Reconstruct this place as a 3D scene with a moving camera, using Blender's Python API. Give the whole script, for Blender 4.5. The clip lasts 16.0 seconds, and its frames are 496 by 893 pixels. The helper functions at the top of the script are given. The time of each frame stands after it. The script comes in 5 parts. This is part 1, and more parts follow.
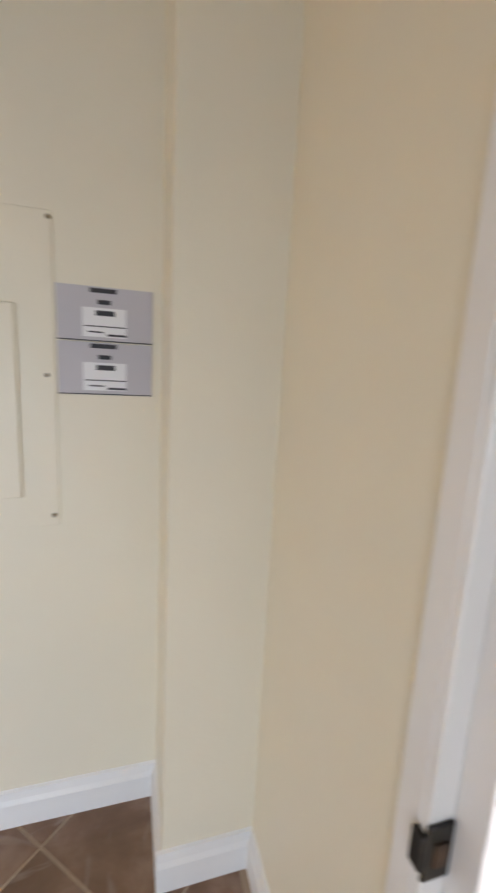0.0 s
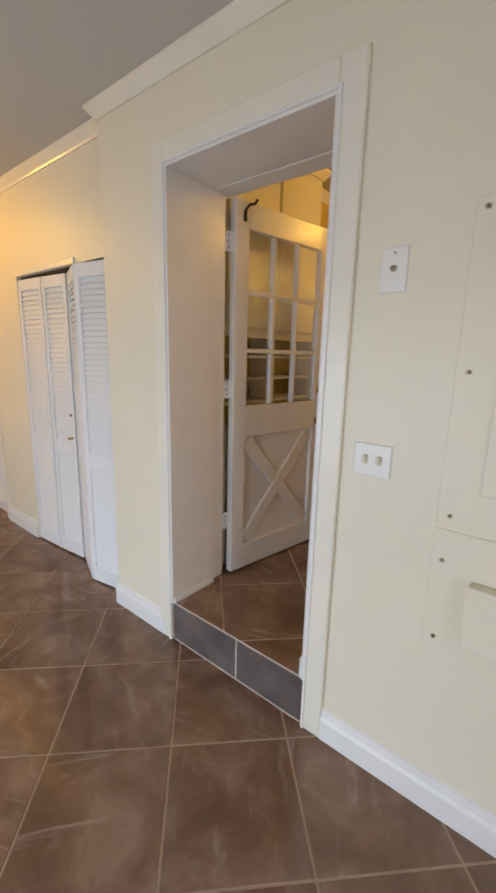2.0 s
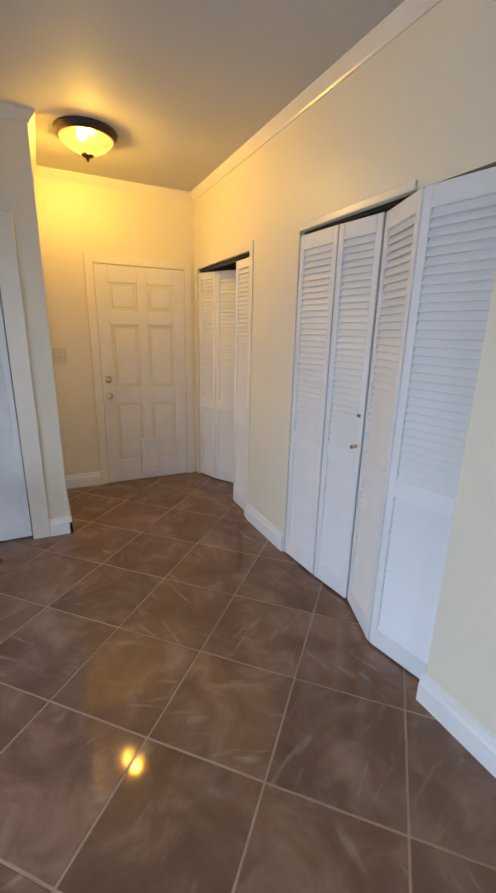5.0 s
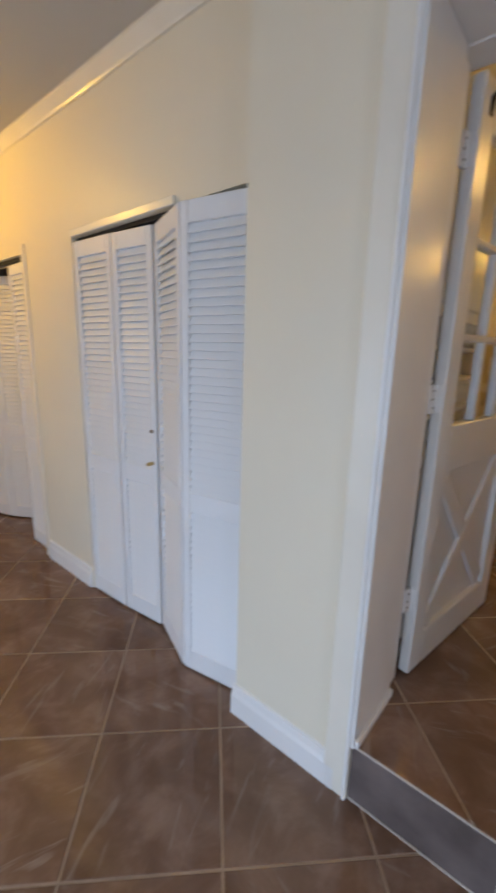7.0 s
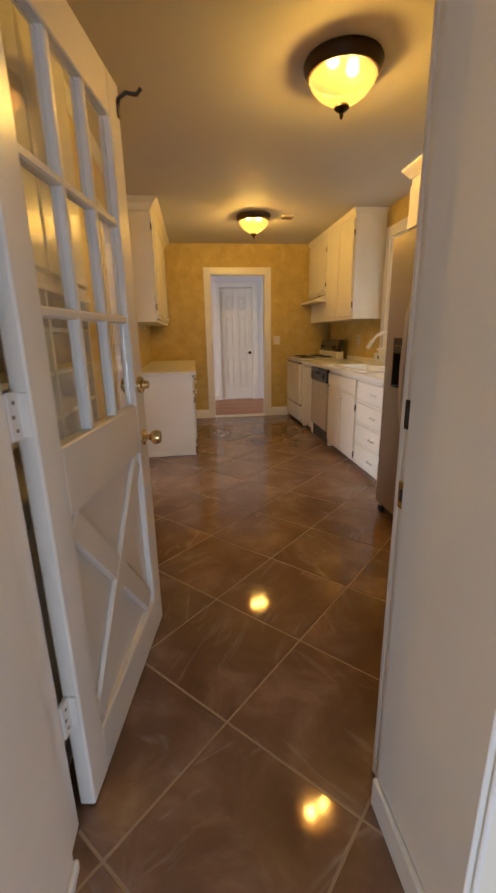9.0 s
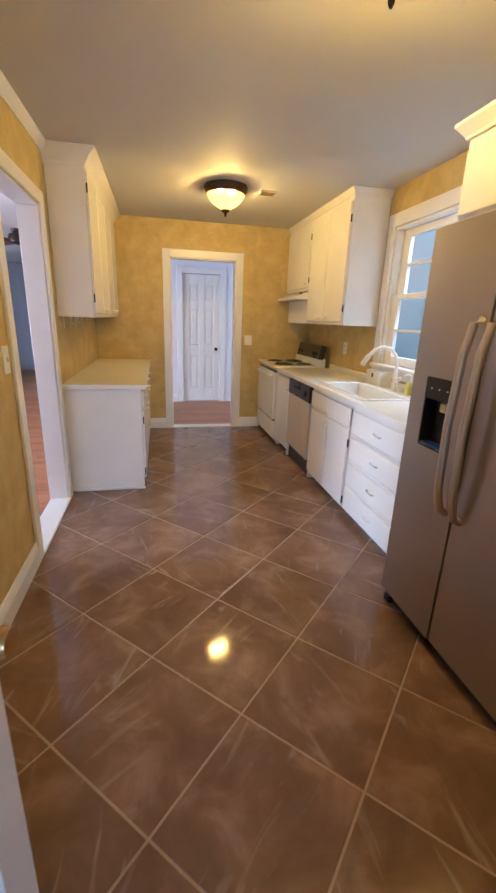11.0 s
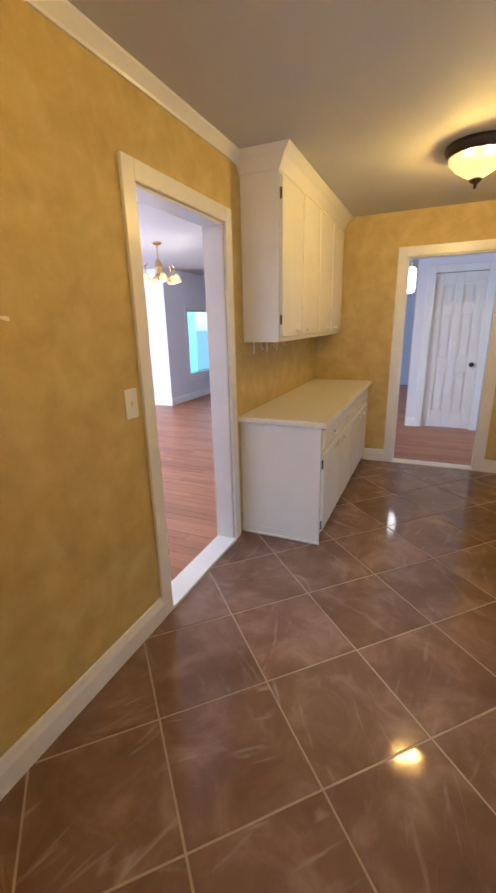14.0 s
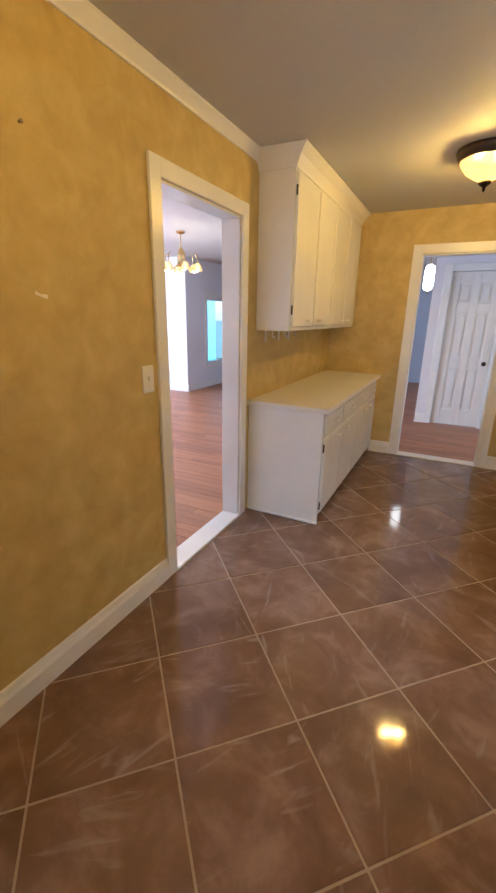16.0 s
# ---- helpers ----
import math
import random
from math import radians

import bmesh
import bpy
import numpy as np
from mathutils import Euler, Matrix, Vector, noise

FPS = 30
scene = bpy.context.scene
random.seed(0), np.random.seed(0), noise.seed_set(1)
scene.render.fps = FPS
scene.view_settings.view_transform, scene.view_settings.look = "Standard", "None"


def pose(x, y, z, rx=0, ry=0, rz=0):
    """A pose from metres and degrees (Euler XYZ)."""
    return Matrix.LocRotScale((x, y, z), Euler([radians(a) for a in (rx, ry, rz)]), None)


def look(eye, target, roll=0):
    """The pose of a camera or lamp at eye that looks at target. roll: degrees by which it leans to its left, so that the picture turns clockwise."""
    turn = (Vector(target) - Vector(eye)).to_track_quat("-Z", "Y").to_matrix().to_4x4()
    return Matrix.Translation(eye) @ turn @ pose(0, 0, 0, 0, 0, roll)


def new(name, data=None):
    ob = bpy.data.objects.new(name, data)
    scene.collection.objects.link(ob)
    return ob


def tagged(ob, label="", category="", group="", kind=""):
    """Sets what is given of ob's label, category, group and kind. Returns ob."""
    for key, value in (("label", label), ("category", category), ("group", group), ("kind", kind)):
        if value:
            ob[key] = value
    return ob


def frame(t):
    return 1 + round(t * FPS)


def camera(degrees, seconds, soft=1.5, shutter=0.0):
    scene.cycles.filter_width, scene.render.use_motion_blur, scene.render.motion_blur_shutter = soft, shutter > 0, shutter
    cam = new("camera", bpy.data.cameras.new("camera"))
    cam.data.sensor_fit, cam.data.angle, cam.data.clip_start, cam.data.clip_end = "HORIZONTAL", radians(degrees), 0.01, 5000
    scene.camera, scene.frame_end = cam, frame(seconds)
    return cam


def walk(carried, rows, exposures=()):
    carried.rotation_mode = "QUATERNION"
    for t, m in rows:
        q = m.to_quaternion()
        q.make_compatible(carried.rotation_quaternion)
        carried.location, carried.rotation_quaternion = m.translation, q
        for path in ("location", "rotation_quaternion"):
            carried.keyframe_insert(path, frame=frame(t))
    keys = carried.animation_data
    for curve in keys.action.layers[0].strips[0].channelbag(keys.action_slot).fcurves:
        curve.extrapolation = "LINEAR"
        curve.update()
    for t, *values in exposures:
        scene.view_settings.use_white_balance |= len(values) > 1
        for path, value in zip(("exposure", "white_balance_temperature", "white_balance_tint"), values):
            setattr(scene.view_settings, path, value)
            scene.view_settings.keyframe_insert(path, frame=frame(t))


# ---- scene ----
cam = camera(62.5, 16.0, 2.5, 0.35)
PATH = [
    (0, (0.16, 0.675, 1.487), (0.716, 2.563, 1.135), 3.0),
    (0.5, (-0.078, 0.691, 1.481), (-0.137, 2.66, 1.137), 2.8),
    (0.9, (-0.244, 0.683, 1.481), (-0.793, 2.57, 1.107), 1.2),
    (1, (-0.282, 0.682, 1.481), (-0.91, 2.546, 1.115), 2.0),
    (1.5, (-0.491, 0.704, 1.473), (-1.54, 2.358, 1.066), 1.1),
    (2, (-0.682, 0.68, 1.466), (-1.915, 2.195, 1.038), 1.4),
    (2.5, (-0.925, 0.626, 1.476), (-2.167, 2.134, 1.045), 1.3),
    (3, (-1.128, 0.642, 1.463), (-2.436, 2.09, 1.023), 0.5),
    (3.5, (-1.367, 0.706, 1.46), (-2.886, 1.922, 0.999), 0.5),
    (4, (-1.522, 0.751, 1.43), (-3.153, 1.773, 0.888), 0.9),
    (4.2, (-1.588, 0.739, 1.428), (-3.244, 1.713, 0.872), 1.0),
    (6.3, (-1.906, 0.611, 1.483), (-3.67, 1.401, 0.97), 1.1),
    (6.5, (-1.872, 0.664, 1.474), (-3.503, 1.699, 0.956), 1.5),
    (7, (-1.755, 0.875, 1.431), (-3.007, 2.368, 0.983), 1.5),
    (7.5, (-1.665, 1.055, 1.433), (-2.514, 2.805, 0.969), 1.0),
    (8, (-1.636, 1.176, 1.417), (-2.049, 3.072, 0.933), 0.5),
    (8.5, (-1.734, 1.324, 1.452), (-1.751, 3.26, 0.95), -0.4),
    (9, (-1.805, 1.469, 1.443), (-1.57, 3.383, 0.914), -1.1),
    (9.2, (-1.792, 1.549, 1.439), (-1.506, 3.452, 0.893), -1.4),
    (11.3, (-1.652, 2.515, 1.649), (-1.237, 4.379, 1.055), 2.2),
    (11.5, (-1.613, 2.591, 1.672), (-1.236, 4.469, 1.098), 1.9),
    (12, (-1.491, 2.772, 1.685), (-1.261, 4.68, 1.132), 1.6),
    (12.5, (-1.456, 2.919, 1.685), (-1.316, 4.845, 1.162), 2.4),
    (13, (-1.46, 3.058, 1.715), (-1.519, 4.994, 1.215), 2.6),
    (13.5, (-1.365, 3.144, 1.7), (-1.777, 5.028, 1.17), 1.0),
    (14, (-1.239, 3.191, 1.703), (-2.023, 4.938, 1.126), -1.4),
    (14.5, (-1.189, 3.12, 1.695), (-2.09, 4.81, 1.119), -1.9),
    (15, (-1.13, 3.038, 1.69), (-2.009, 4.727, 1.079), 0.3),
    (15.5, (-1.122, 3.046, 1.69), (-1.988, 4.738, 1.069), 1.2),
    (16, (-1.103, 3.031, 1.684), (-1.946, 4.738, 1.071), 1.0),
]
# exposures
EXPO = [(0.0, 0.55, 7500, 11), (0.5, 0.4, 7400, 10), (1.0, 0.35, 7500, 9), (2.0, 0.15, 7500, 9), (3.0, 0.1, 7300, 9), (4.0, 0.0, 6800, 7), (6.5, -0.15, 6200, 7), (7.2, -0.1, 6600, 9), (8.0, 0.0, 7500, 10), (9.3, 0.2, 6900, 10),
        (11.2, 0.8, 5100, 8), (13.0, 0.75, 5100, 8), (14.5, 0.6, 5300, 8), (16.0, 0.6, 5400, 8)]
walk(cam, [(t, look(eye, target, roll)) for t, eye, target, roll in PATH], EXPO)

# ---------------------------------------------------------------- world, sun, exposure
world = bpy.data.worlds.new("sky")
scene.world = world
world.use_nodes = True
wn = world.node_tree
sky = wn.nodes.new("ShaderNodeTexSky")
sky.sky_type, sky.sun_disc = "NISHITA", False
sky.sun_elevation, sky.sun_rotation = radians(48), radians(10)
wn.nodes["Background"].inputs["Strength"].default_value = 0.12
wn.links.new(sky.outputs["Color"], wn.nodes["Background"].inputs["Color"])
sun = new("sun", bpy.data.lights.new("sun", "SUN"))
sun.data.energy, sun.data.angle, sun.data.color = 3.0, radians(0.6), (1.0, 0.94, 0.86)
sun.matrix_basis = look((4, 22, 26), (0, 0, 0))

HF, KF = 0.0, 0.215            # floor levels: hall, kitchen
HC, KC = 2.60, 2.67            # ceilings: hall, kitchen
W1, WC = 1.925, 2.010          # hall wall with the panels; closet wall, set back
KW, KE, KS, KN = -2.42, 0.24, 2.31, 7.69   # kitchen walls


def lamp_area(name, m, sx, sy, power, color, spread=180):
    l = bpy.data.lights.new(name, "AREA")
    l.shape, l.size, l.size_y, l.energy, l.color = "RECTANGLE", sx, sy, power, color
    l.spread = radians(spread)
    ob = new(name, l)
    ob.matrix_basis = m
    return ob


def lamp_bulb(name, at, power, color, r=0.028):
    l = bpy.data.lights.new(name, "POINT")
    l.energy, l.color, l.shadow_soft_size = power, color, r
    ob = new(name, l)
    ob.location = at
    return ob


DAY = (0.74, 0.86, 1.0)
WARM = (1.0, 0.78, 0.27)
WARM_HALL = (1.0, 0.76, 0.15)
# daylight in the outer doorway beside the start of the walk
lamp_area("daylight_entry", look((1.35, 0.50, 1.05), (-1.0, 0.80, 0.7)), 1.0, 1.9, 30, (0.84, 0.82, 1.0))
lamp_area("daylight_glass_door", look((-2.2, -1.75, 0.85), (-2.2, 1.0, -0.18)), 3.1, 1.5, 60, (0.58, 0.72, 1.0), 140)
lamp_area("daylight_sink_window", look((1.30, 5.28, 3.35), (-0.1, 5.28, 1.2)), 1.8, 1.2, 105, DAY)
lamp_area("daylight_living_window", look((-5.98, 11.55, 1.35), (-3.0, 11.55, 1.35)), 2.1, 1.25, 4, (0.32, 0.72, 1.0))
lamp_area("daylight_dining_window", look((-7.97, 6.5, 1.5), (0.0, 5.6, 1.0)), 2.1, 1.5, 230, (0.80, 0.84, 1.0))
lamp_area("daylight_far_hall", look((1.25, 8.55, 1.5), (-1.0, 8.7, 1.2)), 0.8, 1.7, 9.0, (0.66, 0.74, 1.0))


# ---------------------------------------------------------------- materials
def material(name):
    m = bpy.data.materials.new(name)
    m.use_nodes = True
    return m, m.node_tree, m.node_tree.nodes["Principled BSDF"]


def paint(name, color, rough=0.5, vary=0.06, scale=3.0, bump=0.02, grain=60.0, metal=0.0, coat=0.0, dark=0.0):
    """A painted or plain surface with blotches, fine grain and relief."""
    m, t, b = material(name)
    n, k = t.nodes, t.links
    co = n.new("ShaderNodeTexCoord")
    a = n.new("ShaderNodeTexNoise")
    a.inputs["Scale"].default_value, a.inputs["Detail"].default_value = scale, 5
    k.new(co.outputs["Object"], a.inputs["Vector"])
    g = n.new("ShaderNodeTexNoise")
    g.inputs["Scale"].default_value, g.inputs["Detail"].default_value = grain, 3
    k.new(co.outputs["Object"], g.inputs["Vector"])
    r = n.new("ShaderNodeValToRGB")
    r.color_ramp.elements[0].position, r.color_ramp.elements[1].position = 0.3, 0.7
    lo = [c * (1 - vary - dark) for c in color]
    hi = [min(1, c * (1 + vary)) for c in color]
    r.color_ramp.elements[0].color, r.color_ramp.elements[1].color = (*lo, 1), (*hi, 1)
    k.new(a.outputs["Fac"], r.inputs["Fac"])
    k.new(r.outputs["Color"], b.inputs["Base Color"])
    mp = n.new("ShaderNodeMapRange")
    mp.inputs["To Min"].default_value, mp.inputs["To Max"].default_value = max(0, rough - 0.03), min(1, rough + 0.03)
    k.new(a.outputs["Fac"], mp.inputs["Value"])
    k.new(mp.outputs["Result"], b.inputs["Roughness"])
    b.inputs["Metallic"].default_value = metal
    b.inputs["Coat Weight"].default_value = coat
    bp = n.new("ShaderNodeBump")
    bp.inputs["Strength"].default_value, bp.inputs["Distance"].default_value = bump * 5, 0.004
    k.new(g.outputs["Fac"], bp.inputs["Height"])
    k.new(bp.outputs["Normal"], b.inputs["Normal"])
    return m


def mottled_wall(name):
    """Ochre wall with the sponged cloudy glaze."""
    m, t, b = material(name)
    n, k = t.nodes, t.links
    co = n.new("ShaderNodeTexCoord")
    a = n.new("ShaderNodeTexNoise")
    a.inputs["Scale"].default_value, a.inputs["Detail"].default_value, a.inputs["Roughness"].default_value = 7.0, 6, 0.57
    a.inputs["Distortion"].default_value = 0.3
    k.new(co.outputs["Object"], a.inputs["Vector"])
    r = n.new("ShaderNodeValToRGB")
    e = r.color_ramp.elements
    e[0].position, e[0].color = 0.30, (0.485, 0.345, 0.10, 1)
    e[1].position, e[1].color = 0.68, (0.63, 0.485, 0.18, 1)
    mid = e.new(0.5)
    mid.color = (0.56, 0.415, 0.13, 1)
    k.new(a.outputs["Fac"], r.inputs["Fac"])
    v = n.new("ShaderNodeTexVoronoi")
    v.inputs["Scale"].default_value = 3.3
    k.new(co.outputs["Object"], v.inputs["Vector"])
    lt = n.new("ShaderNodeMath")
    lt.operation, lt.inputs[1].default_value = "LESS_THAN", 0.035
    k.new(v.outputs["Distance"], lt.inputs[0])
    fa = n.new("ShaderNodeMath")
    fa.operation, fa.inputs[1].default_value = "MULTIPLY", 0.35
    k.new(lt.outputs["Value"], fa.inputs[0])
    mx = n.new("ShaderNodeMix")
    mx.data_type = "RGBA"
    mx.inputs["B"].default_value = (0.70, 0.52, 0.24, 1)
    k.new(fa.outputs["Value"], mx.inputs["Factor"])
    k.new(r.outputs["Color"], mx.inputs["A"])
    k.new(mx.outputs["Result"], b.inputs["Base Color"])
    b.inputs["Roughness"].default_value = 0.52
    g = n.new("ShaderNodeTexNoise")
    g.inputs["Scale"].default_value = 90
    k.new(co.outputs["Object"], g.inputs["Vector"])
    bp = n.new("ShaderNodeBump")
    bp.inputs["Strength"].default_value, bp.inputs["Distance"].default_value = 0.12, 0.003
    k.new(g.outputs["Fac"], bp.inputs["Height"])
    k.new(bp.outputs["Normal"], b.inputs["Normal"])
    return m


def tile_glaze(name):
    """Brown ceramic floor tile, cloudy, with pale wipes and scuffs."""
    m, t, b = material(name)
    n, k = t.nodes, t.links
    co = n.new("ShaderNodeTexCoord")
    oi = n.new("ShaderNodeObjectInfo")
    off = n.new("ShaderNodeVectorMath")
    off.operation = "MULTIPLY_ADD"
    off.inputs[1].default_value = (1, 1, 1)
    sc = n.new("ShaderNodeVectorMath")
    sc.operation = "SCALE"
    sc.inputs[0].default_value = (7.3, 5.1, 3.7)
    k.new(oi.outputs["Random"], sc.inputs["Scale"])
    k.new(co.outputs["Object"], off.inputs[0])
    k.new(sc.outputs["Vector"], off.inputs[2])
    a = n.new("ShaderNodeTexNoise")
    a.inputs["Scale"].default_value, a.inputs["Detail"].default_value, a.inputs["Roughness"].default_value, a.inputs["Distortion"].default_value = 4.5, 6, 0.62, 0.5
    k.new(off.outputs["Vector"], a.inputs["Vector"])
    r = n.new("ShaderNodeValToRGB")
    e = r.color_ramp.elements
    e[0].position, e[0].color = 0.30, (0.148, 0.082, 0.051, 1)
    e[1].position, e[1].color = 0.74, (0.335, 0.220, 0.158, 1)
    mid = e.new(0.5)
    mid.color = (0.208, 0.121, 0.078, 1)
    k.new(a.outputs["Fac"], r.inputs["Fac"])
    # pale strokes
    mpn = n.new("ShaderNodeMapping")
    mpn.inputs["Rotation"].default_value = (0, 0, 0.6)
    mpn.inputs["Scale"].default_value = (3.0, 16.0, 1.0)
    ang = n.new("ShaderNodeMath")
    ang.operation, ang.inputs[1].default_value = "MULTIPLY", 37.0
    k.new(oi.outputs["Random"], ang.inputs[0])
    vr = n.new("ShaderNodeVectorRotate")
    vr.rotation_type = "Z_AXIS"
    k.new(off.outputs["Vector"], vr.inputs["Vector"])
    k.new(ang.outputs["Value"], vr.inputs["Angle"])
    k.new(vr.outputs["Vector"], mpn.inputs["Vector"])
    s = n.new("ShaderNodeTexNoise")
    s.inputs["Scale"].default_value, s.inputs["Detail"].default_value, s.inputs["Distortion"].default_value = 1.3, 3, 0.8
    k.new(mpn.outputs["Vector"], s.inputs["Vector"])
    sr = n.new("ShaderNodeValToRGB")
    sr.color_ramp.elements[0].position, sr.color_ramp.elements[1].position = 0.60, 0.77
    sr.color_ramp.elements[0].color, sr.color_ramp.elements[1].color = (0, 0, 0, 1), (0.74, 0.74, 0.74, 1)
    k.new(s.outputs["Fac"], sr.inputs["Fac"])
    mx = n.new("ShaderNodeMix")
    mx.data_type = "RGBA"
    mx.inputs["B"].default_value = (0.37, 0.29, 0.24, 1)
    k.new(sr.outputs["Color"], mx.inputs["Factor"])
    k.new(r.outputs["Color"], mx.inputs["A"])
    hv = n.new("ShaderNodeHueSaturation")
    vm = n.new("ShaderNodeMapRange")
    vm.inputs["To Min"].default_value, vm.inputs["To Max"].default_value = 0.9, 1.12
    k.new(oi.outputs["Random"], vm.inputs["Value"])
    k.new(vm.outputs["Result"], hv.inputs["Value"])
    k.new(mx.outputs["Result"], hv.inputs["Color"])
    k.new(hv.outputs["Color"], b.inputs["Base Color"])
    rr = n.new("ShaderNodeMapRange")
    rr.inputs["To Min"].default_value, rr.inputs["To Max"].default_value = 0.04, 0.11
    k.new(a.outputs["Fac"], rr.inputs["Value"])
    k.new(rr.outputs["Result"], b.inputs["Roughness"])
    w = n.new("ShaderNodeTexNoise")
    w.inputs["Scale"].default_value, w.inputs["Detail"].default_value = 7.0, 2
    k.new(off.outputs["Vector"], w.inputs["Vector"])
    bp = n.new("ShaderNodeBump")
    bp.inputs["Strength"].default_value, bp.inputs["Distance"].default_value = 0.05, 0.004
    k.new(w.outputs["Fac"], bp.inputs["Height"])
    k.new(bp.outputs["Normal"], b.inputs["Normal"])
    return m


def plank_wood(name):
    m, t, b = material(name)
    n, k = t.nodes, t.links
    co = n.new("ShaderNodeTexCoord")
    ge = n.new("ShaderNodeNewGeometry")
    mp = n.new("ShaderNodeMapping")
    mp.inputs["Scale"].default_value = (2.0, 30.0, 2.0)
    k.new(co.outputs["Object"], mp.inputs["Vector"])
    a = n.new("ShaderNodeTexNoise")
    a.inputs["Scale"].default_value, a.inputs["Detail"].default_value = 2.2, 6
    k.new(mp.outputs["Vector"], a.inputs["Vector"])
    mixf = n.new("ShaderNodeMath")
    mixf.operation = "MULTIPLY_ADD"
    mixf.inputs[1].default_value = 0.45
    k.new(ge.outputs["Random Per Island"], mixf.inputs[0])
    half = n.new("ShaderNodeMath")
    half.operation, half.inputs[1].default_value = "MULTIPLY", 0.55
    k.new(a.outputs["Fac"], half.inputs[0])
    k.new(half.outputs["Value"], mixf.inputs[2])
    r = n.new("ShaderNodeValToRGB")
    r.color_ramp.elements[0].position, r.color_ramp.elements[1].position = 0.2, 0.8
    r.color_ramp.elements[0].color, r.color_ramp.elements[1].color = (0.27, 0.095, 0.036, 1), (0.44, 0.185, 0.075, 1)
    k.new(mixf.outputs["Value"], r.inputs["Fac"])
    k.new(r.outputs["Color"], b.inputs["Base Color"])
    b.inputs["Roughness"].default_value = 0.42
    return m


def clear_glass(name):
    m, t, b = material(name)
    b.inputs["Base Color"].default_value = (0.97, 0.98, 0.97, 1)
    b.inputs["Roughness"].default_value = 0.02
    b.inputs["Transmission Weight"].default_value = 1.0
    b.inputs["IOR"].default_value = 1.45
    return m


def glow(name, color, strength):
    m, t, b = material(name)
    b.inputs["Base Color"].default_value = (*color, 1)
    b.inputs["Emission Color"].default_value = (*color, 1)
    b.inputs["Emission Strength"].default_value = strength
    return m


def lamp_glass(name):
    """Amber alabaster glass that lets the bulbs show through."""
    m, t, b = material(name)
    n, k = t.nodes, t.links
    b.inputs["Base Color"].default_value = (0.22, 0.10, 0.02, 1)
    b.inputs["Roughness"].default_value = 0.25
    b.inputs["Emission Color"].default_value = (1.0, 0.66, 0.30, 1)
    co = n.new("ShaderNodeTexCoord")
    a = n.new("ShaderNodeTexNoise")
    a.inputs["Scale"].default_value, a.inputs["Detail"].default_value = 9, 4
    k.new(co.outputs["Object"], a.inputs["Vector"])
    mr = n.new("ShaderNodeMapRange")
    mr.inputs["To Min"].default_value, mr.inputs["To Max"].default_value = 0.45, 0.9
    k.new(a.outputs["Fac"], mr.inputs["Value"])
    k.new(mr.outputs["Result"], b.inputs["Emission Strength"])
    tr = n.new("ShaderNodeBsdfTransparent")
    tr.inputs["Color"].default_value = (1.0, 0.74, 0.46, 1)
    mx = n.new("ShaderNodeMixShader")
    mx.inputs["Fac"].default_value = 0.38
    k.new(b.outputs["BSDF"], mx.inputs[1])
    k.new(tr.outputs["BSDF"], mx.inputs[2])
    k.new(mx.outputs["Shader"], n["Material Output"].inputs["Surface"])
    return m


def backdrop_view(name, low, high, strength, z0, z1):
    """Blurred outdoors behind a window: foliage to sky."""
    m, t, b = material(name)
    n, k = t.nodes, t.links
    co = n.new("ShaderNodeTexCoord")
    sep = n.new("ShaderNodeSeparateXYZ")
    k.new(co.outputs["Object"], sep.inputs["Vector"])
    a = n.new("ShaderNodeTexNoise")
    a.inputs["Scale"].default_value, a.inputs["Detail"].default_value = 3.0, 3
    k.new(co.outputs["Object"], a.inputs["Vector"])
    ad = n.new("ShaderNodeMath")
    ad.operation, ad.inputs[1].default_value = "MULTIPLY_ADD", 0.8
    k.new(a.outputs["Fac"], ad.inputs[0])
    k.new(sep.outputs["Z"], ad.inputs[2])
    mr = n.new("ShaderNodeMapRange")
    mr.inputs["From Min"].default_value, mr.inputs["From Max"].default_value = z0, z1
    k.new(ad.outputs["Value"], mr.inputs["Value"])
    r = n.new("ShaderNodeValToRGB")
    r.color_ramp.elements[0].color, r.color_ramp.elements[1].color = (*low, 1), (*high, 1)
    k.new(mr.outputs["Result"], r.inputs["Fac"])
    b.inputs["Base Color"].default_value = (0.02, 0.02, 0.02, 1)
    k.new(r.outputs["Color"], b.inputs["Emission Color"])
    b.inputs["Emission Strength"].default_value = strength
    return m


HALL_WALL = paint("hall_wall_paint", (0.80, 0.738, 0.585), 0.45, 0.025, 1.6, 0.025, 70)
OCHRE = mottled_wall("ochre_glazed_wall")
TRIM = paint("white_gloss_trim", (0.82, 0.81, 0.78), 0.30, 0.03, 5, 0.02, 30)
CREAMTRIM = paint("cream_gloss_trim", (0.82, 0.775, 0.66), 0.30, 0.03, 5, 0.02, 30)
JOINT = paint("pale_grout_joint", (0.55, 0.49, 0.42), 0.8, 0.12, 9, 0.05, 120)
DOORW = paint("white_door_enamel", (0.80, 0.78, 0.74), 0.30, 0.03, 4, 0.03, 25)
LOUVRE = paint("white_louvre_paint", (0.80, 0.80, 0.79), 0.42, 0.03, 5, 0.02, 30)
CABINET = paint("cabinet_enamel", (0.83, 0.81, 0.745), 0.26, 0.03, 3, 0.03, 18)
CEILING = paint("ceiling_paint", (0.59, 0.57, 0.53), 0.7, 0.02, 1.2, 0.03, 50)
LAMINATE = paint("cream_laminate", (0.78, 0.75, 0.66), 0.30, 0.02, 2, 0.0, 60)
TILE = tile_glaze("brown_floor_tile")
GROUT = paint("tan_grout", (0.42, 0.31, 0.22), 0.75, 0.12, 8, 0.05, 120)
